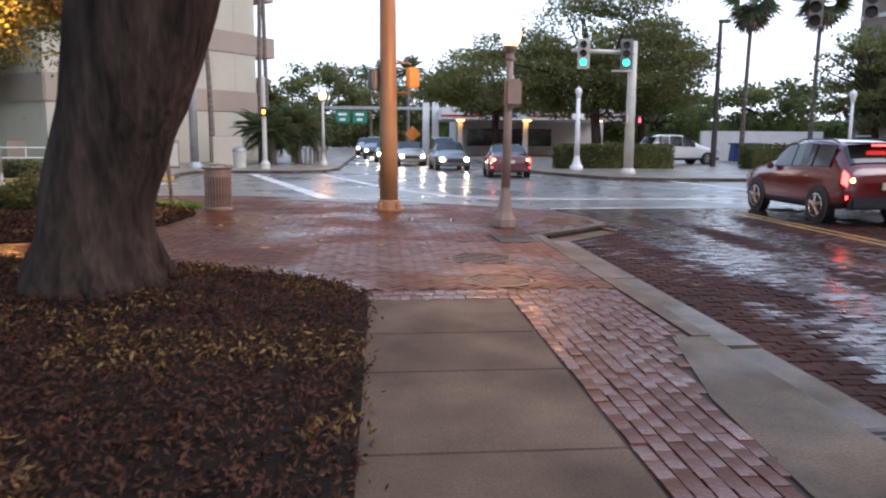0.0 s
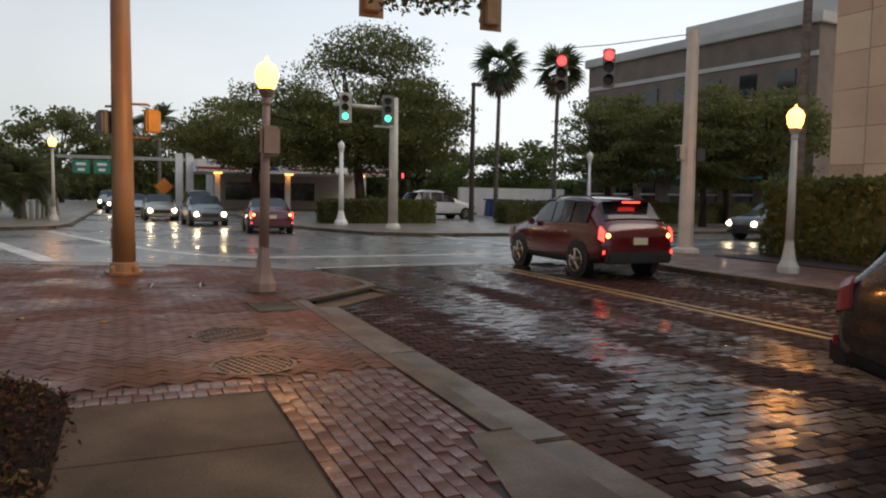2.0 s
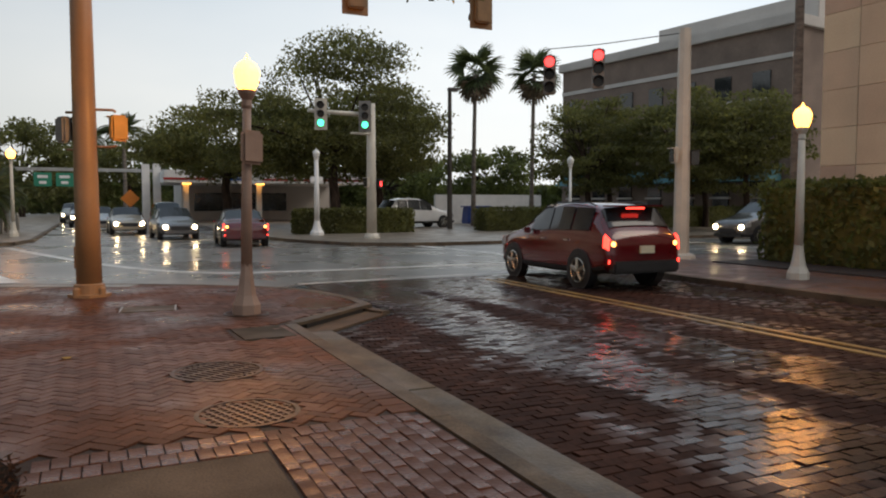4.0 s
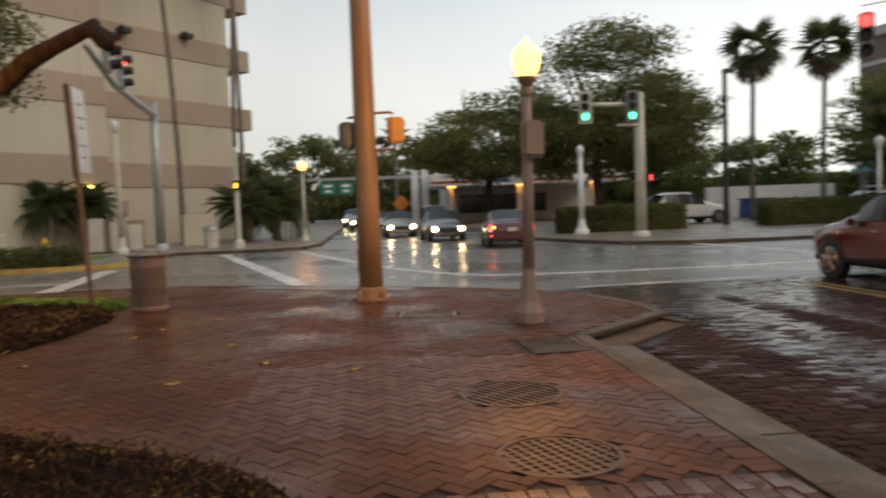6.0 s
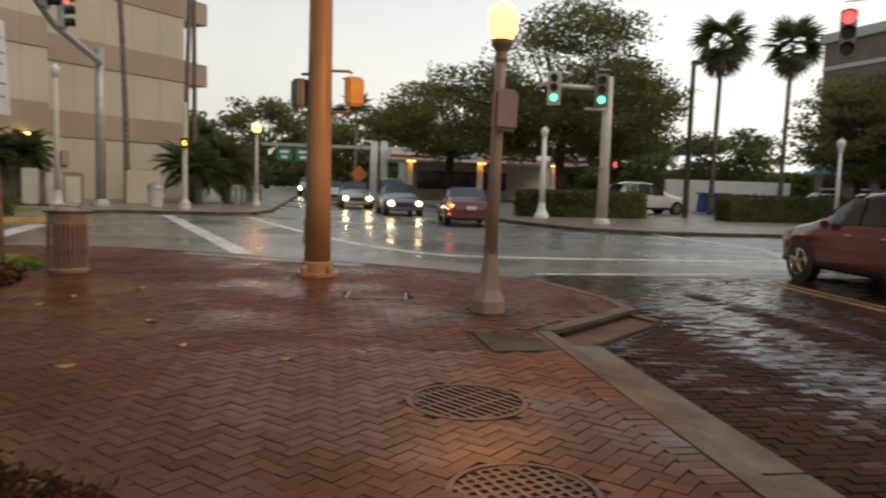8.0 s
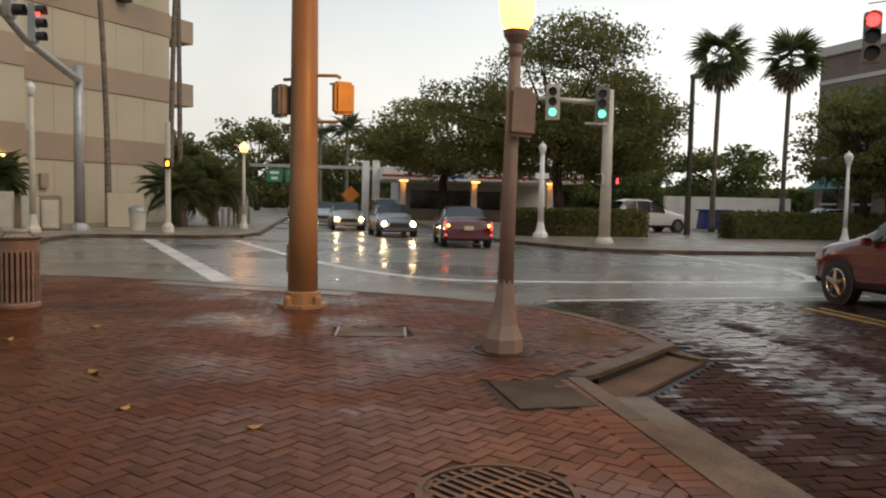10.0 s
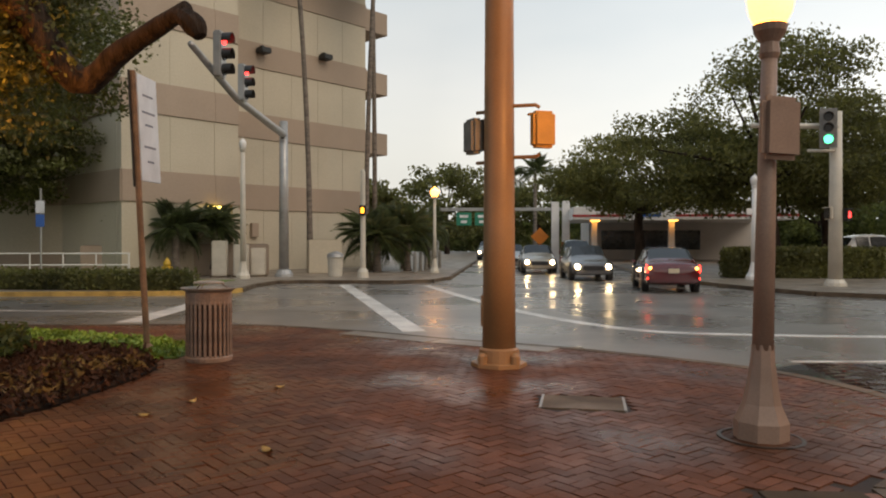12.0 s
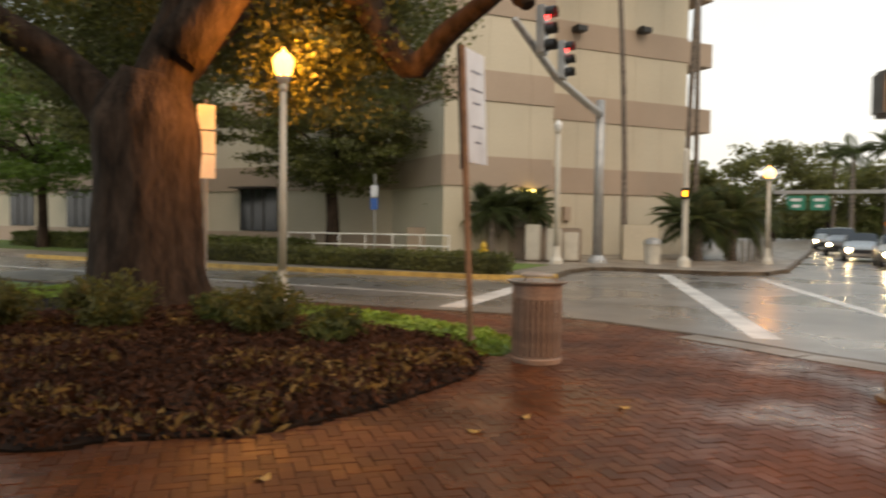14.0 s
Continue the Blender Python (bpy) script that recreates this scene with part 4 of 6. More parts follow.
mast = thing("signal_mast", pose(-0.42, 8.9, 0), "tall tan painted steel signal mast on the plaza corner", "signal mast")
part("base_plate", lathe(B(), [(0.33, 0), (0.33, 0.045), (0.30, 0.05)], 8), POLE_TAN, mast)
part("collar", lathe(B(), [(0.24, 0.04), (0.235, 0.2), (0.2, 0.22)], 20), POLE_TAN, mast)
for k in range(4):
    a = math.tau * (k + 0.5) / 4
    part("bolt_cover", lathe(B(), [(0.055, 0.045), (0.055, 0.14), (0.03, 0.17)], 10, (0.27 * math.cos(a), 0.27 * math.sin(a), 0)), POLE_TAN, mast)
part("shaft", lathe(B(), [(0.20, 0.04), (0.185, 1.5), (0.17, 4.0), (0.15, 7.4)], 28), POLE_TAN, mast, smooth=True)
part("hand_hole_cover", box(B(), -0.215, -0.15, -0.07, 0.07, 0.45, 0.85, 0.02), POLE_TAN, mast)
part("mast_arm", tube(B(), [(0, 0, 6.1), (2.0, 0.05, 6.25), (5.0, 0.1, 6.35), (8.0, 0.2, 6.4)], [0.12, 0.11, 0.09, 0.06], 14), POLE_TAN, mast, smooth=True)
for z in (2.45, 3.05):
    part("bracket", tube(B(), [(0.16, -0.05, z), (0.42, -0.1, z), (0.47, -0.1, z - 0.03 if z > 3 else z + 0.03)], [0.022] * 3, 8), POLE_TAN, mast)
    part("bracket", tube(B(), [(-0.16, 0.05, z - 0.05), (-0.27, 0.1, z - 0.05)], [0.022] * 2, 8), POLE_TAN, mast)
walk_signal("pedestrian_signal", pose(0.06, 8.78, 2.75, 0, 0, 200), SIGNAL_YELLOW, "amber-yellow pedestrian signal seen from behind on the mast")
walk_signal("pedestrian_signal", pose(-0.68, 9.05, 2.72, 0, 0, 120), SIGNAL_GREY, "dark grey pedestrian signal on the side of the mast")
# Heads below the arm take the housing yellow with shade painted in.
for x in (4.25, 6.95):
    signal_head("traffic_signal", pose(x, 9.1, 5.72, 0, 0, 180), SIGNAL_YELLOW_SHADED, "yellow traffic signal with shade painted into its colour, seen from behind under the mast arm")

bin_ = thing("litter_bin", pose(-4.0, 9.0, 0), "rusty brown slatted litter bin with a pale domed lid", "litter bin")
part("base_ring", lathe(B(), [(0.28, 0), (0.285, 0.05), (0.27, 0.07)], 24), RUST, bin_)
part("liner", lathe(B(), [(0.19, 0.03), (0.20, 0.70)], 20), BIN_LINER, bin_, "dark red-brown plastic liner")
slat = mesh_of(box(B(), -0.017, 0.017, -0.008, 0.008, 0.06, 0.74, 0.004), "slat", RUST)
for k in range(28):
    ob = new("slat", slat)
    a = k * math.tau / 28
    ob.matrix_basis = pose(0.268 * math.cos(a), 0.268 * math.sin(a), 0, 0, 0, math.degrees(a) + 90)
    ob.parent = bin_
part("upper_band", lathe(B(), [(0.272, 0.70), (0.276, 0.72), (0.276, 0.85), (0.262, 0.85), (0.262, 0.71)], 28), RUST, bin_)
part("rim", lathe(B(), [(0.272, 0.85), (0.335, 0.885), (0.338, 0.90), (0.315, 0.902), (0.262, 0.868)], 28), BIN_LID, bin_, "pale flared rim")
for k in range(3):
    a = math.tau * k / 3 + 0.5
    part("lid_stay", tube(B(), [(0.26 * math.cos(a), 0.26 * math.sin(a), 0.86), (0.14 * math.cos(a), 0.14 * math.sin(a), 0.955)], [0.01] * 2, 6), RUST, bin_)
part("lid", lathe(B(), [(0.0, 0.945), (0.175, 0.945), (0.185, 0.955), (0.18, 0.97), (0.10, 0.985), (0.0, 0.99)], 26), BIN_LID, bin_, "pale round lid")

post = thing("parking_sign", pose(-5.15, 9.7, 0, 1, -2.4, 0), "leaning rusty steel sign post with a tall narrow white sign", "sign post")
part("foot", lathe(B(), [(0.09, 0), (0.085, 0.05), (0.05, 0.09)], 10), POST_RUST, post)
part("shaft", tube(B(), [(0, 0, 0), (0, 0, 3.75)], [0.042, 0.04], 10), POST_RUST, post)
panel = B()
box(panel, -0.30, 0.30, -0.012, 0.012, 2.28, 3.72, 0.004)
sign_ob = part("sign_panel", panel, SIGN_WHITE, post, "weathered white sign sheet")
sign_ob.matrix_basis = pose(0.03, 0.30, 0, 0, 0, 93)
for z, w in ((3.45, 0.16), (3.22, 0.2), (3.05, 0.12), (2.75, 0.18), (2.55, 0.1)):
    for s in (1, -1):
        b2 = part("lettering", box(B(), -w, w, s * 0.0125 - 0.002, s * 0.0125 + 0.002, z - 0.014, z + 0.014), LETTER, sign_ob, "dark unreadable lettering")
part("edge_channel", box(B(), -0.05, -0.02, -0.05, 0.04, 2.2, 3.76, 0.006), SIGN_BACK, post)

for (gx, gy, gr), kindname in zip(GRATES, ("slotted", "holed")):
    gr_ob = thing("drain_grate", pose(gx, gy, 0, 0, 0, 35 if kindname == "slotted" else 20), f"round cast iron drain cover, {kindname}, set in brick", "drain cover", "iron drain covers")
    part("frame_ring", lathe(B(), [(gr, -0.05), (gr, 0.004), (gr - 0.035, 0.006), (gr - 0.04, -0.02)], 40), IRON, gr_ob)
    # Closed disc below the bars; its near-black colour gives the shade there.
    part("pit", lathe(B(), [(gr - 0.03, -0.06), (gr - 0.03, -0.022)], 32), DRAIN_SHADE, gr_ob, "near-black disc painted as the shade under the bars")
    bars = int((gr - 0.06) * 2 / 0.062)
    for k in range(bars + 1):
        x = -(gr - 0.05) + k * (2 * (gr - 0.05) / bars)
        half = math.sqrt(max(0.0, (gr - 0.045) ** 2 - x * x))
        if half > 0.04:
            part("bar", box(B(), x - 0.014, x + 0.014, -half, half, -0.03, 0.0), IRON, gr_ob)
            if kindname == "holed" or k % 3 == 1:
                part("bar", box(B(), -half, half, x - 0.013, x + 0.013, -0.03, -0.002), IRON, gr_ob)

for cx, cy, w, d, rz, lab in ((0.36, 6.95, 0.74, 0.55, -6, "flush concrete utility cover with a steel rim in the bricks"), (1.46, 4.25, 0.6, 0.8, 3, "wet olive concrete utility cover beside the lamp")):
    cov = thing("utility_cover", pose(cx, cy, 0, 0, 0, rz), lab, "utility cover")
    part("lid", box(B(), -w / 2, w / 2, -d / 2, d / 2, -0.05, 0.003, 0.004), CURB if w > 0.65 else UTIL, cov)
    for s in (1, -1) if w > 0.65 else ():
        part("rim_bar", box(B(), s * w / 2 - 0.012, s * w / 2 + 0.012, -d / 2, d / 2, -0.04, 0.008, 0.003), POLE_GREY, cov)

# curb drain in the gutter
gd = thing("gutter_drain", pose(2.0, -3.55, -0.04), "black cast iron gutter drain grate", "drain cover")
part("frame", box(B(), -0.12, 0.24, -0.32, 0.32, -0.05, 0.008, 0.006), IRON, gd)
# The frame is solid; near-black strips on top paint the shade of slots.
for k in range(7):
    part("slot", box(B(), -0.08, 0.20, -0.26 + k * 0.08, -0.22 + k * 0.08, 0.006, 0.0095), DRAIN_SHADE, gd)


# ---- oaks, beds and bushes ----
oak = thing("oak_tree", pose(-3.28, 0.35, 0.1), "massive leaning live oak trunk with dark furrowed bark in mulch", "tree", "live oaks")
bm = rough_tube(B(), [(-0.05, 0, -0.2), (-0.05, 0, 0.15), (-0.01, 0, 0.45), (0.05, 0, 0.9), (0.19, 0, 1.4), (0.37, 0, 2.0), (0.56, 0.0, 2.7), (0.88, 0.1, 3.8)], [0.74, 0.66, 0.56, 0.51, 0.52, 0.575, 0.61, 0.5], 32, 0.05, 3.0)
for k in range(7):
    a = k * math.tau / 7 + 0.4
    rough_tube(bm, [(0.38 * math.cos(a), 0.38 * math.sin(a), 0.45), (0.56 * math.cos(a), 0.56 * math.sin(a), 0.14), (0.74 * math.cos(a + 0.2), 0.74 * math.sin(a + 0.2), -0.03)], [0.17, 0.12, 0.05], 10, 0.06, k)
part("trunk", bm, BARK, oak, smooth=True)
for k, (tip, r) in enumerate((((4.6, 1.3, 6.0), 0.3), ((-3.6, 0.5, 7.2), 0.34), ((0.8, -4.5, 7.0), 0.3), ((1.5, 4.0, 7.4), 0.3), ((-1.8, -3.0, 8.0), 0.26))):
    part("limb", rough_tube(B(), [(0.6, 0.05, 3.0), (tip[0] * 0.35 + 0.4, tip[1] * 0.35, 4.9), (tip[0] * 0.7, tip[1] * 0.7, 6.0), tip], [r * 1.25, r, r * 0.6, 0.06], 12, 0.06, k), BARK, oak, smooth=True)
rng = random.Random(5)
# High foliage out of view, widened and thickened to shade trunk, bed and walk.
cs = [(rng.uniform(-7.5, 4.6), rng.uniform(-8.5, 4.4), rng.uniform(6.2, 9.0)) for _ in range(330)]
tw = B()
tips = []
for k in range(5):
    a = Vector((4.6, 1.3, 6.0))
    b = Vector((5.95 + rng.uniform(-0.35, 0.3), 1.3 + rng.gauss(0, 0.15), 3.5 + rng.gauss(0, 0.06)))
    tube(tw, [a, (a + b) / 2 + Vector((0.2, 0, 0.1)), b], [0.03, 0.018, 0.005], 5)
    tips += [b, b + Vector((0.1, 0.05, 0.2)), (a + b) / 2]
part("twigs", tw, BARK, oak)
ob = new("twig_leaves", leaf_mesh("twig_leaves", tips, (0.17, 0.17, 0.1), 130, 0.045, LEAF_OAK, 17))
ob.parent = oak
ob = new("crown", leaf_mesh("crown", cs, (0.8, 0.8, 0.4), 170, 0.13, LEAF_OAK, 6))
ob.parent = oak

oak2 = thing("oak_tree", pose(-11.85, 10.35, 0), "broad live oak with a forked trunk on the lawn", "tree", "live oaks")
bm = rough_tube(B(), [(0, 0, -0.2), (0, 0, 0.15), (0, 0, 0.7), (-0.03, 0, 2.0), (-0.05, 0, 3.3), (0.1, 0, 4.1)], [1.25, 1.1, 0.97, 0.9, 0.86, 0.5], 36, 0.055, 9.0)
part("trunk", bm, BARK, oak2, smooth=True)
OAK_LIMBS = (([(0.0, 0.0, 2.3), (-0.6, -0.3, 3.4), (-1.5, -0.8, 4.35), (-3.2, -2.0, 5.6), (-5.5, -3.2, 7.0)], 0.5), ([(0.0, 0, 2.0), (0.12, 0.1, 3.6), (0.35, 0.3, 4.8), (0.75, 0.5, 6.2), (1.7, 1.1, 9.0)], 0.66),
         ([(0.5, 0.2, 4.4), (1.9, 1.1, 6.4), (2.8, 1.9, 6.0), (3.72, 2.64, 4.4), (4.9, 2.2, 4.85), (6.35, 1.42, 5.25)], 0.48), ([(-0.1, 0.3, 3.8), (-0.6, 2.5, 5.6), (-1.0, 4.8, 7.0)], 0.4))
for k, (pts, r) in enumerate(OAK_LIMBS):
    part("limb", rough_tube(B(), pts, [r * (1 - 0.75 * i / (len(pts) - 1)) for i in range(len(pts))], 14, 0.07, 20 + k), BARK, oak2, smooth=True)
part("broken_limb_end", rough_tube(B(), [(6.2, 1.5, 5.2), (6.5, 1.35, 4.95), (6.62, 1.3, 4.75)], [0.13, 0.2, 0.1], 10, 0.12, 4), BARK, oak2, "dark ragged limb end")
cs = [(rng.uniform(-8, 4.0), rng.uniform(-5, 6), rng.uniform(6.6, 9.5)) for _ in range(150)]
cs += [(3.2 + rng.gauss(0, 0.3), 2.9 + rng.gauss(0, 0.4), 4.7 + rng.gauss(0, 0.3)) for _ in range(5)] + [(rng.uniform(1.6, 3.4), rng.uniform(2.2, 3.6), rng.uniform(5.4, 6.6)) for _ in range(26)]
cs += [(rng.uniform(0.9, 2.6), rng.uniform(1.6, 3.4), rng.uniform(3.6, 5.8)) for _ in range(34)]
cs += [(rng.uniform(-1.8, 2.8), rng.uniform(3.6, 6.5), rng.uniform(4.8, 7.6)) for _ in range(80)]
cs += [(rng.uniform(-6.5, -0.8), rng.uniform(0.8, 5.0), rng.uniform(4.9, 7.2)) for _ in range(90)]
cs += [(-2.8 + rng.gauss(0, 0.8), -1.2 + rng.gauss(0, 0.8), 5.0 + rng.gauss(0, 0.4)) for _ in range(14)]
ob = new("crown", leaf_mesh("crown", cs, (0.5, 0.5, 0.24), 260, 0.075, LEAF_OAK, 7, 0.12))
ob.parent = oak2


def mound(x, y):
    return 0.2 * np.exp(-((x + 3.28) ** 2 + (y - 0.35) ** 2) / 0.75)


def bed(name, poly, label, depth, chips, seed, box_, size=0.02):
    """A planting bed: a soft mound of soil and a litter of bark chips and leaves."""
    rng = np.random.RandomState(seed)
    bm = prism(B(), poly, -0.05, 0.02)
    solid(name, bm, MULCH, label, "planting bed", kind="structure")
    x = rng.uniform(box_[0], box_[1], chips * 3)
    y = rng.uniform(box_[2], box_[3], chips * 3)
    keep = np.nonzero(inside_many(x, y, poly))[0][:chips].tolist()
    x, y = x + rng.normal(0, 0.05, len(x)), y + rng.normal(0, 0.05, len(y))
    for label2, mt, pick, size in (("dark brown bark chips of the mulch bed", CHIP, [i for k, i in enumerate(keep) if k % 7], size), ("dry yellow leaves on the mulch bed", LEAF_DRY, [i for i in keep[::3 if size > 0.03 else 4] if noise.noise(Vector((x[i] * 0.9, y[i] * 0.9, seed))) > 0.08], size * 1.2)):
        c = np.stack([x[pick], y[pick], 0.03 + depth * rng.uniform(0, 1, len(pick)) ** 2 + mound(x[pick], y[pick])], 1)
        me = leaf_mesh("litter", c, (0.004, 0.004, 0.008), 1, size, mt, seed + 1, long=2.4)
        tagged(new("mulch_litter", me), label2, "mulch", kind="stuff")


bed("bed_near", BED_NEAR, "dark mulch bed round the oak", 0.05, 60000, 11, (-6.5, -0.7, -6, 3.0))
solid("mulch_mound", lathe(B(), [(1.45, -0.02), (1.25, 0.03), (1.0, 0.06), (0.78, 0.10), (0.55, 0.14), (0.2, 0.19)], 32, (-3.28, 0.35, 0)), MULCH, "low mound of dark mulch under the oak", "planting bed", kind="structure", smooth=True)
bed("bed_far", BED_FAR, "dark mulch bed with bushes beside the plaza", 0.06, 30000, 12, (-12, -4.2, 3.9, 10.9), 0.042)
solid("lawn", prism(B(), LAWN, -0.05, 0.012), TURF, "green turf strip beside the side street", "lawn", kind="structure")
rng2 = np.random.RandomState(4)
gx, gy = rng2.uniform(-16, -4.4, 26000), rng2.uniform(8.8, 11.7, 26000)
keep = np.nonzero(inside_many(gx, gy, LAWN))[0].tolist()
me = leaf_mesh("grass", np.stack([gx[keep], gy[keep], np.full(len(keep), 0.03)], 1), (0.01, 0.01, 0.015), 1, 0.045, GRASS, 8, long=2.2)
tagged(new("grass", me), "bright green lawn grass", "grass", kind="stuff")


def bush(at, r, h, label, seed, n=2600, leaf=None):
    root = thing("bush", pose(*at), label, "bush", "low bushes in the mulch")
    rg = random.Random(seed)
    bm = B()
    tips = []
    for k in range(26):
        a, s = rg.uniform(0, math.tau), rg.uniform(0.2, 1.0)
        tip = (r * s * math.cos(a), r * s * math.sin(a), h * rg.uniform(0.55, 1.0) * (1.1 - 0.4 * s))
        tube(bm, [(0.1 * math.cos(a), 0.1 * math.sin(a), 0), (tip[0] * 0.5, tip[1] * 0.5, tip[2] * 0.6), tip], [0.012, 0.009, 0.003], 4)
        tips += [tip, (tip[0] * 0.7, tip[1] * 0.7, tip[2] * 0.7), (tip[0] * 0.5, tip[1] * 0.5, tip[2] * 0.35)]
    part("stems", bm, BARK, root)
    o = new("foliage", leaf_mesh("foliage", tips, (0.09, 0.09, 0.08), n // len(tips), 0.045, leaf or LEAF_DARK, seed, long=2.4))
    o.parent = root


for k, (x, y, r, h) in enumerate(((-9.8, 8.1, 0.75, 0.75), (-7.75, 8.75, 0.62, 0.72), (-11.2, 7.3, 0.8, 0.6), (-12.6, 6.6, 0.8, 0.6), (-6.7, 8.9, 0.4, 0.35), (-8.9, 9.3, 0.5, 0.4))):
    bush((x, y, 0), r, h, "loose dark green bush in brown mulch", 30 + k, leaf=LEAF_MID if k > 3 else None)
for k, (x, y, a) in enumerate(((-3.37, 6.13, 20), (-3.2, 6.68, 70), (-2.0, 5.2, 130), (-1.5, 4.1, 60), (-2.2, 3.4, 200), (-0.6, 3.6, 10), (-4.0, 4.6, 90), (-2.6, 7.4, 40))):
    bm = B()
    pts = [bm.verts.new((0.065 * math.cos(t) * (1 + 0.25 * math.sin(3 * t)), 0.034 * math.sin(t), 0.008 + 0.012 * math.cos(2 * t))) for t in np.linspace(0, math.tau, 12)[:-1]]
    bm.faces.new(pts)
    bmesh.ops.solidify(bm, geom=bm.faces[:], thickness=0.002)
    solid("fallen_leaf", bm, LEAF_FALLEN, "fallen yellow leaf lying on wet bricks", "leaf", "fallen leaves", m=pose(x, y, 0.004, 0, 0, a))


# ---- across the side street: office block and its front ----
OFFICE = pose(-15.5, 28.1, 0, 0, 0, 53.13)
office = thing("office_building", OFFICE, "beige precast concrete office block with darker bands", "building")
BANDS = ((3.08, 4.35), (6.68, 7.96), (10.28, 11.56), (13.9, 15.2))


def facade(x0, x1, y, depth, zs, pitch=1.9, name="panel"):
    """Storeys of pale panels with vertical joints between proud bands."""
    z = zs
    for b0, b1 in BANDS:
        k = max(1, round((x1 - x0) / pitch))
        w = (x1 - x0) / k
        for i in range(k):
            part("panel", box(B(), x0 + i * w + 0.004, x0 + (i + 1) * w - 0.004, y, y + depth, z + 0.004, b0 - 0.004, 0.006), WALL_LIGHT, office)
        part("band", box(B(), x0, x1 + 0.02, y - 0.06, y + depth, b0, b1, 0.015), WALL_BAND, office, "taupe concrete band")
        z = b1
    part("panel", box(B(), x0, x1, y, y + depth, z, 18.0, 0.01), WALL_LIGHT, office)


part("core_wall", box(B(), 0.35, 15.4, 3.6, 14, 0, 17.9), WALL_LIGHT, office)
facade(0.0, 4.1, 0.0, 0.4, 0.0)
for b0, b1 in BANDS:
    part("band", box(B(), 4.12, 5.3, -0.06, 0.4, b0, b1, 0.015), WALL_BAND, office)
for z0, z1 in ((4.35, 6.68), (7.96, 10.28), (11.56, 13.9)):
    part("panel", box(B(), 4.108, 5.29, 0, 0.4, z0 + 0.004, z1 - 0.004, 0.006), WALL_LIGHT, office)
part("door_jamb", box(B(), 5.0, 5.3, 0, 3.2, 0, 3.08), WALL_LIGHT, office)
part("door_recess", box(B(), 4.1, 5.0, 1.4, 1.6, 0, 3.08), WALL_BAND, office)
part("door", box(B(), 4.2, 4.9, 1.34, 1.4, 0, 2.2, 0.01), SIGN_BACK, office, "dark metal door in a recess")
part("wall_lamp", box(B(), 3.75, 4.3, -0.22, -0.01, 2.78, 3.0, 0.02), WALL_LAMP, office, "glowing yellow door lamp")
facade(5.3, 15.85, 3.2, 0.4, 0.0)
part("side_wall", box(B(), 0.0, 0.4, 0.42, 6.0, 0, 18.0), WALL_LIGHT, office)
for b0, b1 in BANDS:
    part("band", box(B(), -0.06, 0.0, 0.0, 6.0, b0, b1), WALL_BAND, office)
part("end_wall", box(B(), 15.45, 15.85, 3.61, 14, 0, 18.0), WALL_LIGHT, office)
for b0, b1 in BANDS[1:]:
    part("balcony", box(B(), 15.87, 17.9, 3.5, 7.0, b0, b1, 0.02), WALL_BAND, office, "concrete balcony parapet")
part("roof", box(B(), -0.05, 15.9, 0.0, 14, 18.0, 18.3), WALL_BAND, office)
for x, z in ((8.6, 11.0), (12.6, 11.4), (6.4, 14.6)):
    part("flood_lamp", box(B(), x - 0.3, x + 0.3, 2.55, 3.12, z, z + 0.28, 0.04), SIGNAL_DARK, office, "dark wall flood lamp")
    part("lamp_arm", box(B(), x - 0.05, x + 0.05, 2.9, 3.2, z + 0.28, z + 0.42), SIGNAL_DARK, office)
part("meter_box", box(B(), 8.0, 8.4, 3.0, 3.2, 1.7, 2.4, 0.02), WALL_BAND, office)

wing = thing("office_wing", pose(-19.4, 31.4, 0), "low shaded concrete wing with dark windows", "building")
part("wall", box(B(), -42, 0.0, 0.2, 6, 0, 13.5), WALL_LIGHT, wing)
for b0, b1 in BANDS[:3]:
    part("band", box(B(), -42, 0.0, 0.13, 0.19, b0, b1), WALL_BAND, wing)
part("plinth", box(B(), -42, 0.0, 0.05, 0.19, 0, 0.9), WALL_BAND, wing)
for x in (-9.2, -18.0, -24.0, -30.0):
    win = part("window", box(B(), x - 1.3, x + 1.3, 0.09, 0.16, 0.95, 3.2, 0.01), GLASS_DARK, wing, "dark recessed window")
    for dx in (-0.4, 0.4):
        part("mullion", box(B(), x + dx - 0.03, x + dx + 0.03, 0.05, 0.09, 0.95, 3.2), SIGN_BACK, win)
    part("awning_hood", box(B(), x - 1.5, x + 1.3, -0.6, 0.12, 3.22, 3.3, 0.01), SIGN_BACK, win)

for (x, y), w, h, lab in (((-8.9, 34.2), 1.5, 1.55, "pale concrete planter box"), ((-12.6, 31.6), 3.6, 1.35, "low pale concrete planter wall"), ((-16.4, 30.0), 3.2, 1.3, "low concrete retaining wall")):
    pl = thing("planter", pose(x, y, 0, 0, 0, 20), lab, "planter")
    part("wall", box(B(), -w / 2, w / 2, -0.6, 0.6, 0, h, 0.03), WALL_LIGHT if w < 3 else WALL_BAND, pl)
    part("soil", box(B(), -w / 2 + 0.1, w / 2 - 0.1, -0.5, 0.5, h - 0.1, h + 0.01), MULCH, pl)
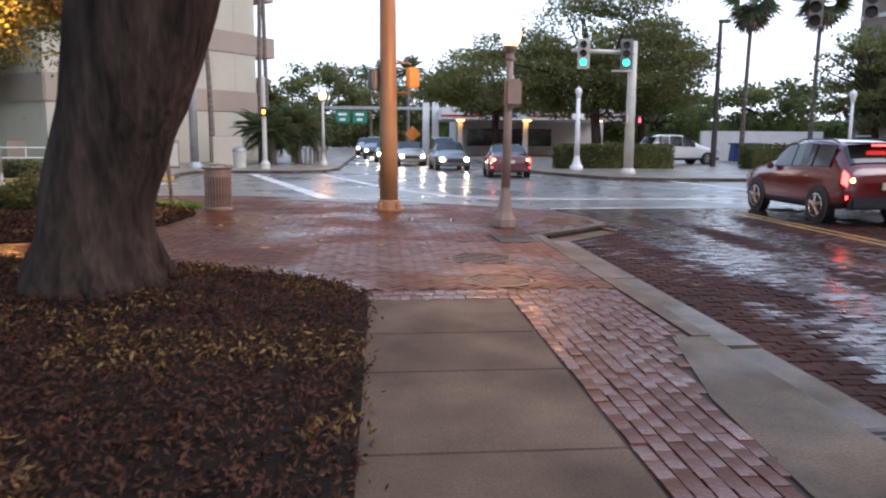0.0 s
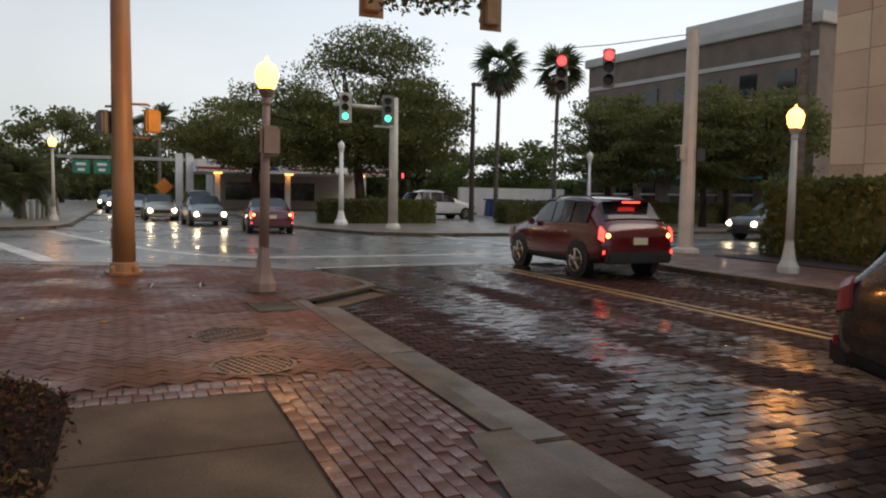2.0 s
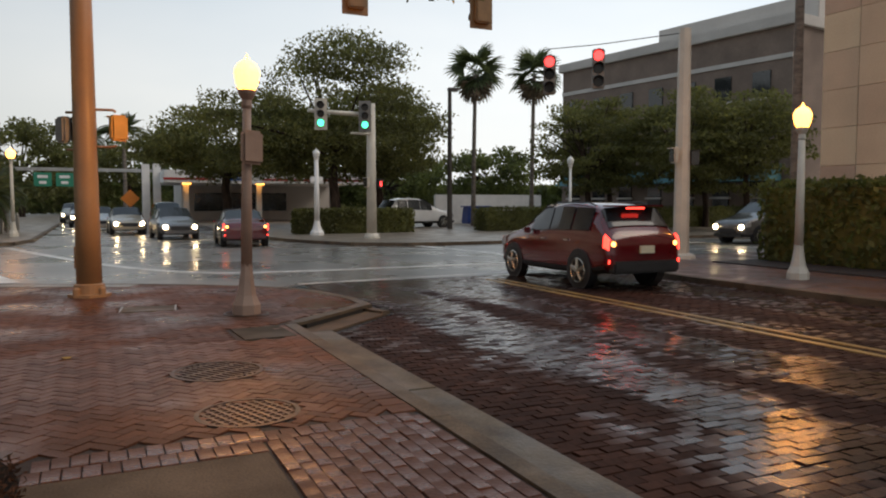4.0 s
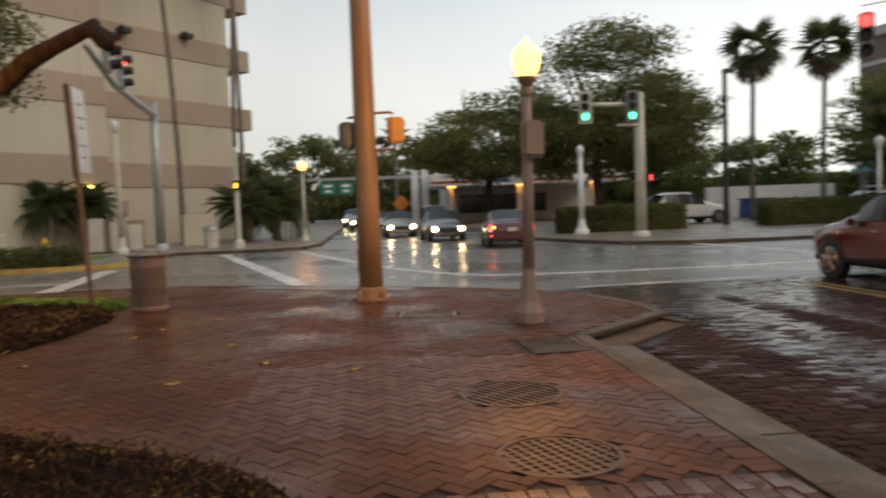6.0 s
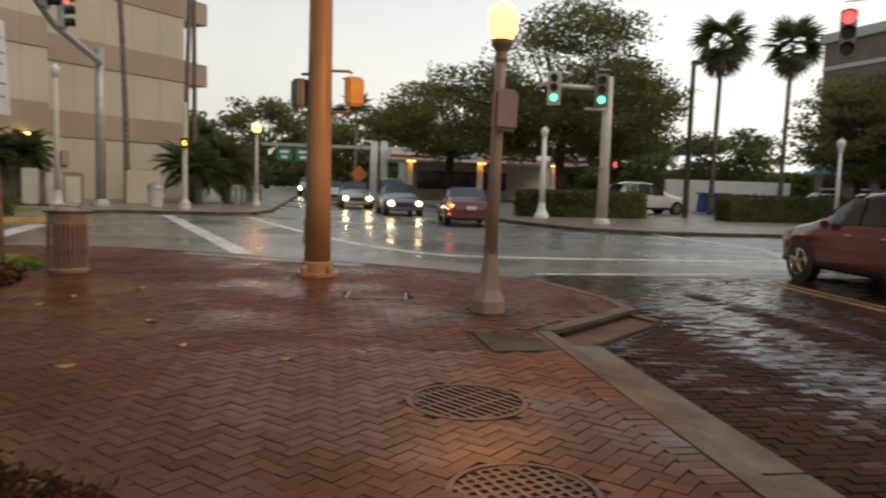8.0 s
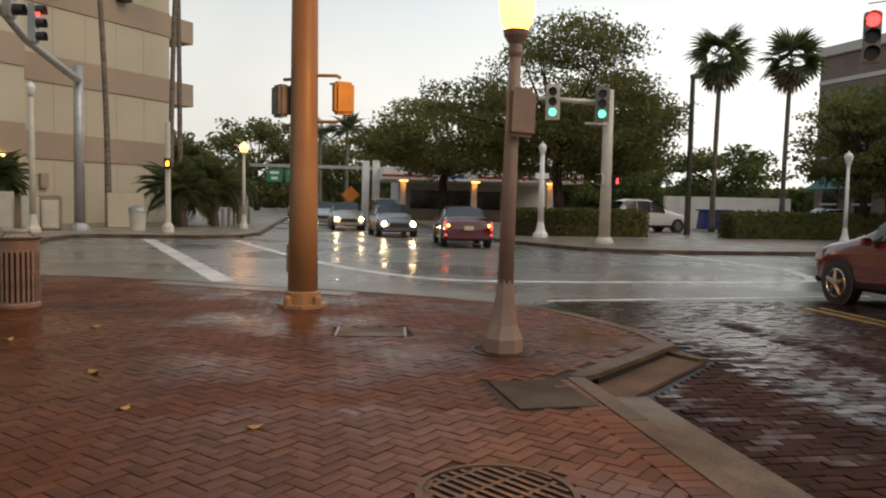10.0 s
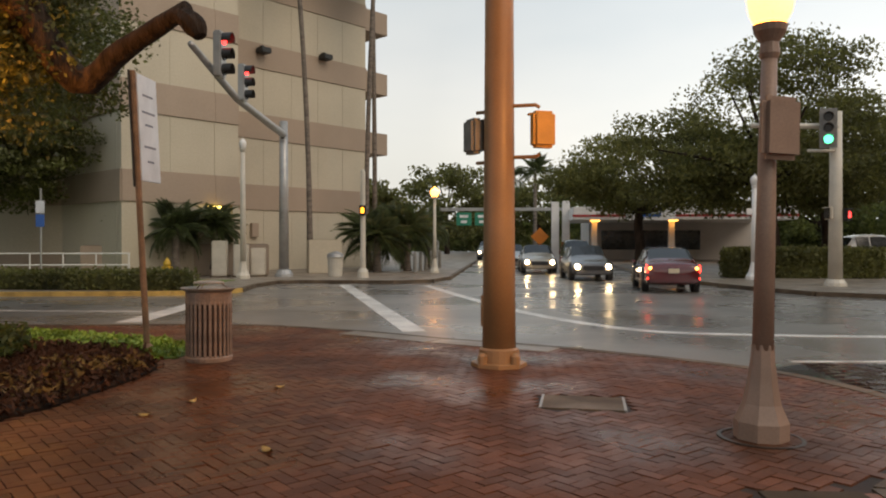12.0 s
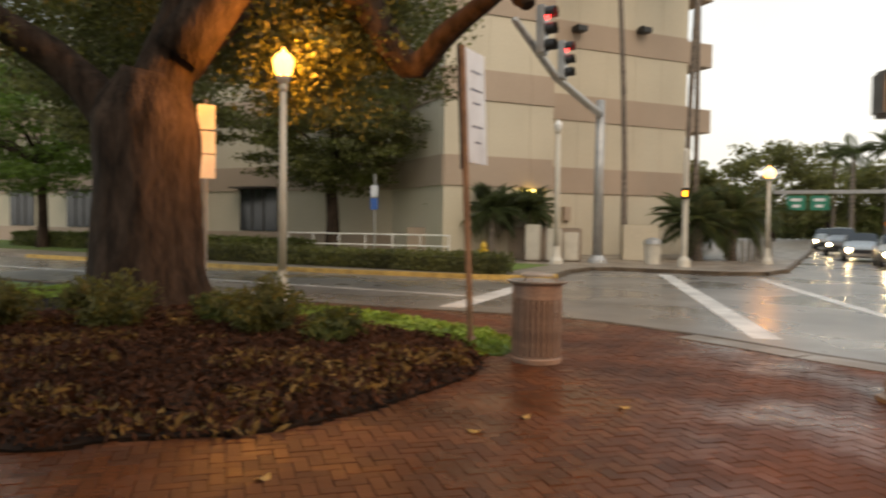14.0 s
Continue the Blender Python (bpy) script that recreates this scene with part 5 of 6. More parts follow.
for k, (x, y) in enumerate(((-12.1, 29.6), (-11.3, 29.9), (-10.75, 30.4))):
    cab = thing("utility_cabinet", pose(x, y, 0, 0, 0, 15), "pale painted utility cabinet beside the planter", "cabinet", "utility cabinets")
    part("body", box(B(), -0.3, 0.3, -0.25, 0.25, 0.05, 1.5 - 0.15 * k, 0.03), POLE_CREAM, cab)
    part("plinth", box(B(), -0.35, 0.35, -0.3, 0.3, 0, 0.06), CURB, cab)
    part("door", box(B(), -0.26, 0.26, -0.27, -0.25, 0.12, 1.38 - 0.15 * k, 0.01), POLE_CREAM, cab)

rail = thing("handrail", pose(-20.0, 27.2, 0, 0, 0, 8), "white pipe handrail along a ramp", "handrail")
for z in (0.55, 1.0):
    part("pipe", tube(B(), [(-2.6, 0, z), (5.0, 0, z)], [0.03] * 2, 8), WHITE_PAINT, rail)
for k in range(7):
    part("post", tube(B(), [(-2.6 + k * 1.26, 0, 0), (-2.6 + k * 1.26, 0, 1.0)], [0.03] * 2, 8), WHITE_PAINT, rail)

hyd = thing("fire_hydrant", pose(-13.35, 27.5, 0), "yellow fire hydrant on the grass", "hydrant")
part("barrel", lathe(B(), [(0.16, 0), (0.16, 0.05), (0.11, 0.06), (0.11, 0.55), (0.14, 0.58), (0.14, 0.62), (0.11, 0.72), (0.04, 0.8), (0.03, 0.86)], 14), HYDRANT, hyd)
for a in (0, 90, 180):
    part("nozzle", tube(B(), [(0, 0, 0.45), (0.2 * math.cos(radians(a)), 0.2 * math.sin(radians(a)), 0.45)], [0.06, 0.06], 10), HYDRANT, hyd)

hedge("hedge", -28, -9.9, 21.3, 22.3, 0.55, LEAF_DARK, "low clipped dark hedge behind the yellow kerb", 41, 7000, 0.09)
hedge("hedge", -40, -20.5, 25.0, 26.2, 0.7, LEAF_MID, "low shrubs before the office wing", 42, 5000, 0.12)
solid("lawn_office", prism(B(), [(-60, 22.4), (-10.4, 22.6), (-10.6, 27.5), (-16, 28), (-19, 30), (-60, 30)], -0.05, 0.008), TURF, "green lawn before the office block", "lawn", kind="structure")

pole_l = thing("signal_mast_far", pose(-9.65, 30.4, 0), "grey galvanised signal mast with a long angled arm", "signal mast")
part("base_plate", lathe(B(), [(0.4, 0), (0.38, 0.12), (0.24, 0.3)], 12), POLE_GREY, pole_l)
part("shaft", lathe(B(), [(0.21, 0.1), (0.19, 3.5), (0.17, 6.5)], 18), POLE_GREY, pole_l, smooth=True)
part("mast_arm", tube(B(), [(0, 0, 5.95), (0.45, -3.0, 5.85), (1.35, -9.0, 5.7), (2.7, -15.2, 5.62)], [0.15, 0.14, 0.11, 0.07], 12), POLE_GREY, pole_l, smooth=True)
signal_head("traffic_signal", pose(-6.95, 17.0, 5.85, 0, 0, 88), POLE_GREY, "grey traffic signal with red lit, hung on the long arm", (0, LENS_RED), plate=False)
signal_head("traffic_signal", pose(-8.0, 21.4, 6.15, 0, 0, 88), POLE_GREY, "grey traffic signal with red lit on the arm", (0, LENS_RED), plate=False)
globe_lamp("street_lamp", (-10.75, 28.6, 0), 5.6, POLE_CREAM, "tall unlit white street lamp before the office block", lit=False, globe_r=0.15, base_r=0.27)
pedp = thing("pedestrian_signal_post", pose(-6.15, 29.7, 0), "cream post with a push button and an amber walk signal", "signal post")
part("base", lathe(B(), [(0.24, 0), (0.22, 0.25), (0.12, 0.4)], 12), POLE_CREAM, pedp)
part("post", lathe(B(), [(0.11, 0.3), (0.10, 4.3), (0.05, 4.4)], 12), POLE_CREAM, pedp)
walk_signal("pedestrian_signal", pose(-6.12, 29.45, 2.72, 0, 0, 8), SIGNAL_DARK, "black pedestrian signal with a glowing amber hand", LENS_AMBER)
globe_lamp("street_lamp", (-3.7, 34.5, 0), 4.05, POLE_CREAM, "cream street lamp with a glowing globe beside the far street", far=True, watts=40, globe_r=0.2)
bin2 = thing("litter_bin", pose(-7.6, 31.0, 0), "grey-white round litter bin before the planter", "litter bin")
part("body", lathe(B(), [(0.3, 0), (0.33, 0.75), (0.36, 0.8)], 18), POLE_CREAM, bin2)
part("lid", lathe(B(), [(0.37, 0.8), (0.33, 0.95), (0.1, 1.05)], 18), POLE_GREY, bin2)
for k in range(6):
    bl = thing("bollard", pose(-4.7 + 0.12 * k, 35 + 1.3 * k, 0), "short dark metal bollard along the pavement", "bollard", "row of bollards")
    part("post", lathe(B(), [(0.09, 0), (0.08, 0.9), (0.03, 1.0)], 10), SIGNAL_GREY, bl)
for k, (x, y, h, c, lab) in enumerate(((-17.2, 25.6, 3.4, SIGN_BLUE, "slim post with a small blue parking sign"), (-11.76, 11.6, 3.8, SIGN_WHITE, "post with stacked white parking signs beside the oak"))):
    sp = thing("sign_post", pose(x, y, 0, 0, 0, 62 * k), lab, "sign post")
    part("post", tube(B(), [(0, 0, 0), (0, 0, h)], [0.035] * 2, 8), POLE_GREY, sp)
    for z0, z1 in (((2.0, 2.45), (2.5, 2.95)) if k == 0 else ((2.3, 2.75), (2.78, 3.2), (3.23, 3.7))):
        part("sign_plate", box(B(), -0.17, 0.17, -0.05, -0.035, z0, z1, 0.004), c if z0 != 2.5 or k else SIGN_WHITE, sp)

for k, (x, y, h, r) in enumerate(((-13.8, 29.2, 1.7, 1.5), (-15.9, 30.0, 1.5, 1.4), (-12.7, 30.5, 1.8, 1.35))):
    palm("small_palm", (x, y, 0.3), h, 0.16, r, 40, "short bushy date palm before the office", 50 + k, True, group="small palms", low=-35)
for k, (x, y, h, r) in enumerate(((-6.6, 35.6, 1.7, 2.0), (-5.3, 36.8, 2.0, 2.1), (-7.4, 37.5, 1.9, 1.9), (-5.9, 40.0, 2.4, 1.7), (-4.7, 42.0, 2.4, 1.6))):
    palm("small_palm", (x, y, 0), h, 0.17, r, 30, "short bushy date palm beside the far street", 60 + k, True, group="small palms", low=-45)
for k, (x, y, lx) in enumerate(((-9.75, 34.9, -0.9), (-7.7, 38.4, 0.5), (-7.55, 40.2, -0.2))):
    palm("tall_palm", (x, y, 0), 17.0, 0.13, 1.3, 22, "very tall slender grey palm trunk", 70 + k, lean=(lx, 0.3), group="tall slender palms")

tree("street_tree", (-21.3, 28.3, 0), 9.0, 4.0, 0.3, LEAF_OAK, "leafy tree before the office wing", 81, 190, 130, 0.13, 0.3)
tree("street_tree", (-27, 22.5, 0), 10.5, 4.5, 0.3, LEAF_OAK, "dark leafy tree over the side street", 82, 160, 120, 0.15, 0.36)
tree("street_tree", (-36.5, 24.5, 0), 9.8, 5.8, 0.26, LEAF_LIME, "bright green tree across the side street", 83, 190, 120, 0.15, 0.26)
globe_lamp("street_lamp", (-9.35, 11.0, 0), 4.42, POLE_CREAM, "slim white street lamp with a glowing orange globe under the oak", watts=260, base_r=0.17)

# ---- the far street and the far corner ----
pole_m = thing("signal_mast_middle", pose(10.5, 25.6, 0), "cream painted signal mast with a short arm", "signal mast")
part("base_plate", lathe(B(), [(0.36, 0), (0.34, 0.1), (0.26, 0.22)], 12), POLE_CREAM, pole_m)
part("shaft", lathe(B(), [(0.22, 0.1), (0.2, 3), (0.18, 5.75)], 18), POLE_CREAM, pole_m, smooth=True)
part("mast_arm", tube(B(), [(0, -0.1, 5.25), (-2.8, -0.25, 5.3)], [0.1, 0.08], 12), POLE_CREAM, pole_m, smooth=True)
part("lower_arm", tube(B(), [(0, -0.1, 4.45), (-1.0, -0.25, 4.45)], [0.05, 0.05], 8), POLE_CREAM, pole_m)
for x in (-2.35, -0.45):
    signal_head("traffic_signal", pose(10.5 + x, 25.1, 5.15, 0, 0, -20), POLE_CREAM if x < -1 else SIGNAL_GREY, "pale traffic signal with green lit on the cream mast", (2, LENS_GREEN))
walk_signal("pedestrian_signal", pose(10.85, 25.45, 2.35, 0, 0, 30), SIGNAL_DARK, "black pedestrian signal with a glowing red hand", LENS_RED)
walk_signal("pedestrian_signal", pose(10.2, 25.5, 2.4, 0, 0, -60), POLE_CREAM, "cream pedestrian signal on the mast")
lm = globe_lamp("street_lamp", (9.2, 29.6, 0), 4.1, WHITE_PAINT, "white unlit street lamp with a cross arm", lit=False, globe_r=0.17, base_r=0.32)
part("cross_arm", box(B(), -0.3, 0.3, -0.06, 0.06, 2.5, 2.75, 0.02), WHITE_PAINT, lm)
globe_lamp("street_lamp", (21.5, 26.6, 0), 3.9, WHITE_PAINT, "white unlit street lamp before the hedge", lit=False)
tp = thing("floodlight_pole", pose(18.3, 34.0, 0), "thin dark floodlight pole behind the hedge", "light pole")
part("shaft", lathe(B(), [(0.16, 0), (0.11, 7.95)], 10), SIGN_BACK, tp)
part("lamp_head", box(B(), -0.1, 0.5, -0.15, 0.15, 7.9, 8.1, 0.03), SIGN_BACK, tp)

hedge("hedge", 8.6, 14.6, 30.6, 32.0, 1.15, LEAF_DARK, "clipped dark hedge at the far corner", 43, 6000, 0.1)
hedge("hedge", 18.6, 40, 30.2, 31.6, 1.2, LEAF_DARK, "clipped dark hedge beside the far pavement", 44, 9000, 0.1)
TREE1 = ((0.5, 0.8, 3.6, 4.6, 2.0, 0.9), (-3.5, 0.8, 4.0, 3.0, 2.0, 0.9), (0, 0, 7.2, 3.9, 4, 2.8), (-4.2, 0, 6.0, 3.4, 3, 1.6), (3.4, 0.5, 5.6, 2.8, 3, 2.2), (0.5, -0.5, 4.8, 3.4, 2.5, 1.3), (0.8, 0, 9.3, 3.0, 2.6, 1.4))
tree("street_tree", (11.6, 34.6, 0), 12, 5, 0.3, LEAF_DARK, "large dark leafy tree behind the signal mast", 84, 430, 72, 0.14, lobes=TREE1, trunk_top=4.5)
TREE2 = ((1.5, 0, 3.7, 5.5, 2.5, 0.9), (0, 0, 5.6, 5.0, 4, 1.8), (-3.0, 0, 5.0, 2.4, 2.5, 1.3), (3.6, 0, 6.6, 2.6, 2.6, 1.5))
tree("street_tree", (7.2, 43, 0), 8, 4.5, 0.3, LEAF_DARK, "wide low dark tree before the petrol station", 85, 270, 62, 0.16, lobes=TREE2, trunk_top=3.6)
tree("street_tree", (16.2, 40, 0), 9, 4.5, 0.28, LEAF_DARK, "dark leafy tree behind the far hedge", 86, 190, 65, 0.17)
for k, (x, y, h) in enumerate(((17.9, 38.5, 10.6), (23.0, 39.5, 10.9))):
    palm("fan_palm", (x + 4.3, y, 0), h - 0.6, 0.14, 1.9, 17, "tall fan palm with a shaggy crown against the sky", 90 + k, skirt=4, lean=(0.15, 0), group="fan palms")
for k, (x, y) in enumerate(((-0.2, 78), (2.6, 78), (-1.8, 92))):
    palm("royal_palm", (x, y, 0), 8.4 + 0.5 * k, 0.2, 2.3, 20, "distant tall palm beside the far street", 95 + k, True, group="distant palms")
for k, (x, y, h, r) in enumerate(((-7.5, 88, 11, 6), (-2.5, 105, 11, 6), (4, 100, 10, 5.5), (-13, 62, 7, 4), (30, 75, 7, 6), (42, 72, 8, 6), (52, 60, 9, 7), (36, 84, 7, 6), (24, 80, 6, 5), (10, 85, 9, 6))):
    tree("distant_tree", (x, y, 0), h, r, 0.3, LEAF_DARK if k < 4 else LEAF_MID, "distant round-headed dark green tree", 100 + k, 60, 80, 0.35, 0.12, group="distant trees")

hedge("treeline", -75, 110, 116, 122, 4.2, LEAF_MID, "distant dark green treeline at the end of the street", 47, 12000, 0.9, kind="stuff")
hedge("treeline", 60, 66, 24, 115, 3.6, LEAF_MID, "distant dark green treeline behind the blocks", 48, 7000, 0.9, kind="stuff")

gantry = thing("sign_gantry", pose(-2.6, 68.5, 0), "overhead steel gantry with green direction signs", "road sign")
for x in (-4.2, 9.5):
    part("post", tube(B(), [(x, 0, -0.12), (x, 0, 4.6)], [0.16, 0.14], 10), POLE_GREY, gantry)
part("beam", box(B(), -4.2, 9.5, -0.1, 0.1, 4.3, 4.6, 0.02), POLE_GREY, gantry)
for x in (-1.7, 0.0):
    sg = part("sign_panel", box(B(), x - 0.7, x + 0.7, -0.2, -0.12, 2.95, 4.15, 0.02), SIGN_GREEN, gantry, "green direction sign")
    for z, w in ((3.8, 0.4), (3.3, 0.28)):
        part("lettering", box(B(), x - w, x + w, -0.212, -0.2, z - 0.12, z + 0.12), WHITE_PAINT, sg, "white unreadable lettering")
station = thing("petrol_station", pose(10.5, 57.5, 0), "petrol station with a white canopy and red stripe", "building")
part("canopy", box(B(), -6.2, 9, -5, 5, 3.0, 3.9, 0.04), WHITE_PAINT, station, "flat white canopy")
part("stripe", box(B(), -6.25, 9.05, -5.04, -5.0, 3.2, 3.36), RED_STRIPE, station, "red stripe")
nm = part("name_board", box(B(), -2.6, 0.8, -5.12, -5.05, 2.95, 3.95, 0.02), WHITE_PAINT, station, "white name board")
for z, w in ((3.66, 0.9), (3.3, 0.7)):
    part("lettering", box(B(), -0.9 - w, -0.9 + w, -5.15, -5.12, z - 0.11, z + 0.11), SIGN_BLUE, nm, "blue lettering")
part("shop_wall", box(B(), -4, 10, 5, 12, 0, 3.2), CORNICE, station)
part("shop_window", box(B(), -3, 5, 4.9, 4.98, 0.8, 2.4), GLASS_DARK, station)
for x in (-4.5, 1, 7):
    part("canopy_post", box(B(), x - 0.2, x + 0.2, -3, -2.6, 0, 3.0), WHITE_PAINT, station)
    part("canopy_lamp", box(B(), x - 0.3, x + 0.3, -3.6, -3.2, 2.93, 3.0), GLOBE_FAR, station, "glowing canopy lamp")
for x in (3.3, 4.1):
    py = thing("pylon_sign", pose(x, 56.5, 0), "tall pale sign pylon beside the petrol station", "road sign", "sign pylons")
    part("shaft", box(B(), -0.28, 0.28, -0.2, 0.2, -0.12, 4.2 + x * 0.08, 0.03), WHITE_PAINT, py)
ws = thing("work_sign", pose(2.4, 62, -0.12), "orange diamond road works sign", "road sign")
part("stand", tube(B(), [(0, 0, 0), (0, 0, 1.6)], [0.04, 0.03], 6), POLE_GREY, ws)
part("plate", prism(B(), [(-0.75, 0), (0, -0.75), (0.75, 0), (0, 0.75)], -0.01, 0.01), SIGN_ORANGE, ws).matrix_basis = pose(0, -0.05, 2.0, 90, 0, 0)
shed = thing("white_wall", pose(28, 44, 0), "low pale wall behind the car park", "wall")
part("panel", box(B(), -6, 3, 0, 0.3, 0, 2.1, 0.02), WHITE_PAINT, shed)
bb = thing("recycling_bin", pose(23.2, 40.0, 0), "blue plastic recycling bin by the wall", "bin")
part("body", box(B(), -0.9, 0.9, -0.5, 0.5, 0.1, 1.2, 0.05, 0.1), BIN_BLUE, bb)
part("lid", box(B(), -0.95, 0.95, -0.55, 0.55, 1.2, 1.3, 0.03), BIN_BLUE, bb)

brown = thing("brick_building", pose(36.15, 49.1, 0, 0, 0, -82), "brown brick block with a pale cornice and teal awnings", "building")
part("wall", box(B(), 0, 21, 0.3, 18, 0, 12.6), WALL_BROWN, brown)
part("cornice", box(B(), -0.3, 21.3, 0.0, 18.3, 12.6, 13.3, 0.05), CORNICE, brown, "pale cornice")
part("attic", box(B(), 8, 21, 3, 17, 13.3, 15.0, 0.05), CORNICE, brown)
part("string_course", box(B(), 0, 21, 0.22, 0.3, 10.6, 10.9), CORNICE, brown)
for z in (2.0, 5.4, 8.4):
    for k in range(7):
        x = 1.5 + k * 2.9
        wd = part("window", box(B(), x - 0.65, x + 0.65, 0.2, 0.32, z - (1.2 if z < 3 else 0.1), z + 1.6, 0.02), GLASS_DARK, brown)
        part("sill", box(B(), x - 0.8, x + 0.8, 0.12, 0.3, z - 0.25, z - 0.1), CORNICE, wd)
for k in range(4):
    x = 2.9 + k * 5.2
    part("awning", prism(B(), [(0, 0), (1.6, 0), (0, 1.1)], -2.0, 2.0), AWNING, brown, "teal sloped awning").matrix_basis = pose(x, 0.2, 2.9) @ Matrix(((0, 0, 1, 0), (-1, 0, 0, 0), (0, 1, 0, 0), (0, 0, 0, 1)))
for k, (x, y) in enumerate(((25.5, 30.5), (28.5, 26.0), (31.5, 24.5), (29, 33), (34, 30))):
    tree("street_tree", (x, y, 0), 7.6, 3.2, 0.18, LEAF_DARK, "dense dark street tree before the brick block", 120 + k, 150, 65, 0.15, 0.25)

# ---- across the brick street ----
pole_r = thing("signal_mast_right", pose(14.2, 10.95, 0), "cream octagonal signal mast on the opposite corner", "signal mast")
part("base_plate", lathe(B(), [(0.4, 0), (0.38, 0.1), (0.26, 0.15)], 8), POLE_CREAM, pole_r)
part("shaft", lathe(B(), [(0.22, 0.05), (0.19, 3), (0.16, 6.2)], 8), POLE_CREAM, pole_r)
part("span_wire", tube(B(), [(0, 0, 6.1), (-1.9, 1.25, 5.85), (-3.0, 2.2, 5.8)], [0.012] * 3, 6), SIGNAL_DARK, pole_r, "thin dark span wire")
signal_head("traffic_signal", pose(11.3, 13.1, 5.1, 0, 0, -35), SIGNAL_GREY, "grey traffic signal with red lit over the crossing", (0, LENS_RED), plate=False)
signal_head("traffic_signal", pose(12.3, 12.2, 5.2, 0, 0, -35), SIGNAL_GREY, "grey traffic signal with red lit near the mast", (0, LENS_RED), plate=False)
walk_signal("pedestrian_signal", pose(14.45, 10.75, 2.75, 0, 0, -20), SIGNAL_DARK, "black pedestrian signal with a cream hood", LENS_OFF)
walk_signal("pedestrian_signal", pose(13.85, 10.95, 2.8, 0, 0, -100), POLE_CREAM, "cream pedestrian signal housing seen from the side")
globe_lamp("street_lamp", (12.4, 5.75, 0), 3.5, POLE_CREAM, "cream street lamp with a glowing orange globe across the street", watts=120)
hedge("hedge", 15.4, 18.2, -8, 9.4, 2.0, LEAF_MID, "tall clipped hedge across the brick street", 45, 16000, 0.11)
solid("planting_strip", box(B(), 14.0, 15.6, -12, 9.6, -0.02, 0.03), PLAZA_BED, "reddish wet paved strip before the hedge", "pavement", kind="structure")
palm("tall_palm", (17.3, 9.9, 0), 12, 0.13, 1.4, 24, "tall dark palm trunk beside the hedge", 130, group="tall slender palms")
tanb = thing("stone_building", pose(21.0, 12.0, 0), "tan stone-clad building with tall dark windows", "building")
part("wall", box(B(), 0.12, 14, -40, 0, 0, 14), WALL_TAN, tanb)
for r in range(11):
    for k in range(10):
        if not (k % 5 in (2,) and r > 4):
            part("panel", box(B(), 0.0, 0.12, -1.0 - k * 1.25 - 0.24, -k * 1.25 - 0.006, 0.3 + r * 1.2, 0.3 + r * 1.2 + 1.188, 0.006), WALL_TAN, tanb)
for k in range(4):
    part("window", box(B(), 0.05, 0.1, -3.75 - k * 6.2, -2.5 - k * 6.2, 6.3, 13.5), GLASS_DARK, tanb)

# ---- vehicles ----
car("car_estate", pose(8.98, 8.35, -0.1, 0, 0, -2), PAINT_RED, "dark red wet estate car braking at the stop line", 4.3, 1.74, 1.6, tails=True, brake=True, rails=True)
car("car_offroad", pose(5.62, -4.1, -0.1, 0, 0, 180), PAINT_BROWN, "large dark brown off-road car with roof rails, wet with rain", 5.1, 1.98, 1.92, rails=True, wheel_r=0.4)
car("car_saloon", pose(4.9, 25.4, -0.12, 0, 0, -4), PAINT_RED, "red saloon driving off with lit tail lamps", 4.4, 1.72, 1.4, suv=False, tails=True)
for k, (x, y, rz, p, s, lab) in enumerate(((3.0, 32.2, 183, PAINT_GREY, False, "grey saloon waiting with bright head lamps"), (1.2, 38.6, 182, PAINT_GOLD, False, "beige saloon waiting with bright head lamps"), (-0.1, 44.5, 181, PAINT_SILVER, False, "silver saloon waiting with lit head lamps"), (-1.0, 52, 180, PAINT_GREY, True, "dark estate car in the far queue"), (3.9, 46, 182, PAINT_BLACK, True, "dark red-brown estate car beside the queue"))):
    car("car_saloon" if not s else "car_estate", pose(x, y, -0.12, 0, 0, rz), p, lab, 4.4, 1.72, 1.42 if not s else 1.65, suv=s, heads=k != 4, tails=None, group="cars waiting at the light", detail=False)
car("car_estate", pose(-1.9, 64, -0.12, 0, 0, 178), PAINT_SILVER, "distant silver car with bright head lamps", 4.4, 1.75, 1.6, heads=True, group="cars waiting at the light", detail=False)
car("car_parked", pose(17.6, 37.5, 0, 0, 0, -80), PAINT_CAR_WHITE, "white parked pickup behind the hedge", 4.9, 1.85, 1.75, group="parked cars", detail=False)
car("car_parked", pose(27.5, 36.0, 0, 0, 0, 80), PAINT_SILVER, "silver parked car behind the hedge", 4.4, 1.8, 1.5, suv=False, group="parked cars", detail=False)
car("car_estate", pose(24.6, 17.2, -0.12, 0, 0, 92), PAINT_GREY, "dark car with lit head lamps in the cross street", 4.4, 1.75, 1.65, heads=True, group="cars waiting at the light", detail=False)


# ---- bricks ----
def brick_mesh(name, w, d, h, material, inset=0.004):
    bm = B()
    box(bm, -w / 2, w / 2, -d / 2, d / 2, -h, 0)
    bm.verts.ensure_lookup_table()
    for v in bm.verts[:4]:
        v.co.x, v.co.y = v.co.x * (1 + 2 * inset / w), v.co.y * (1 + 2 * inset / d)
    return mesh_of(bm, name, material)


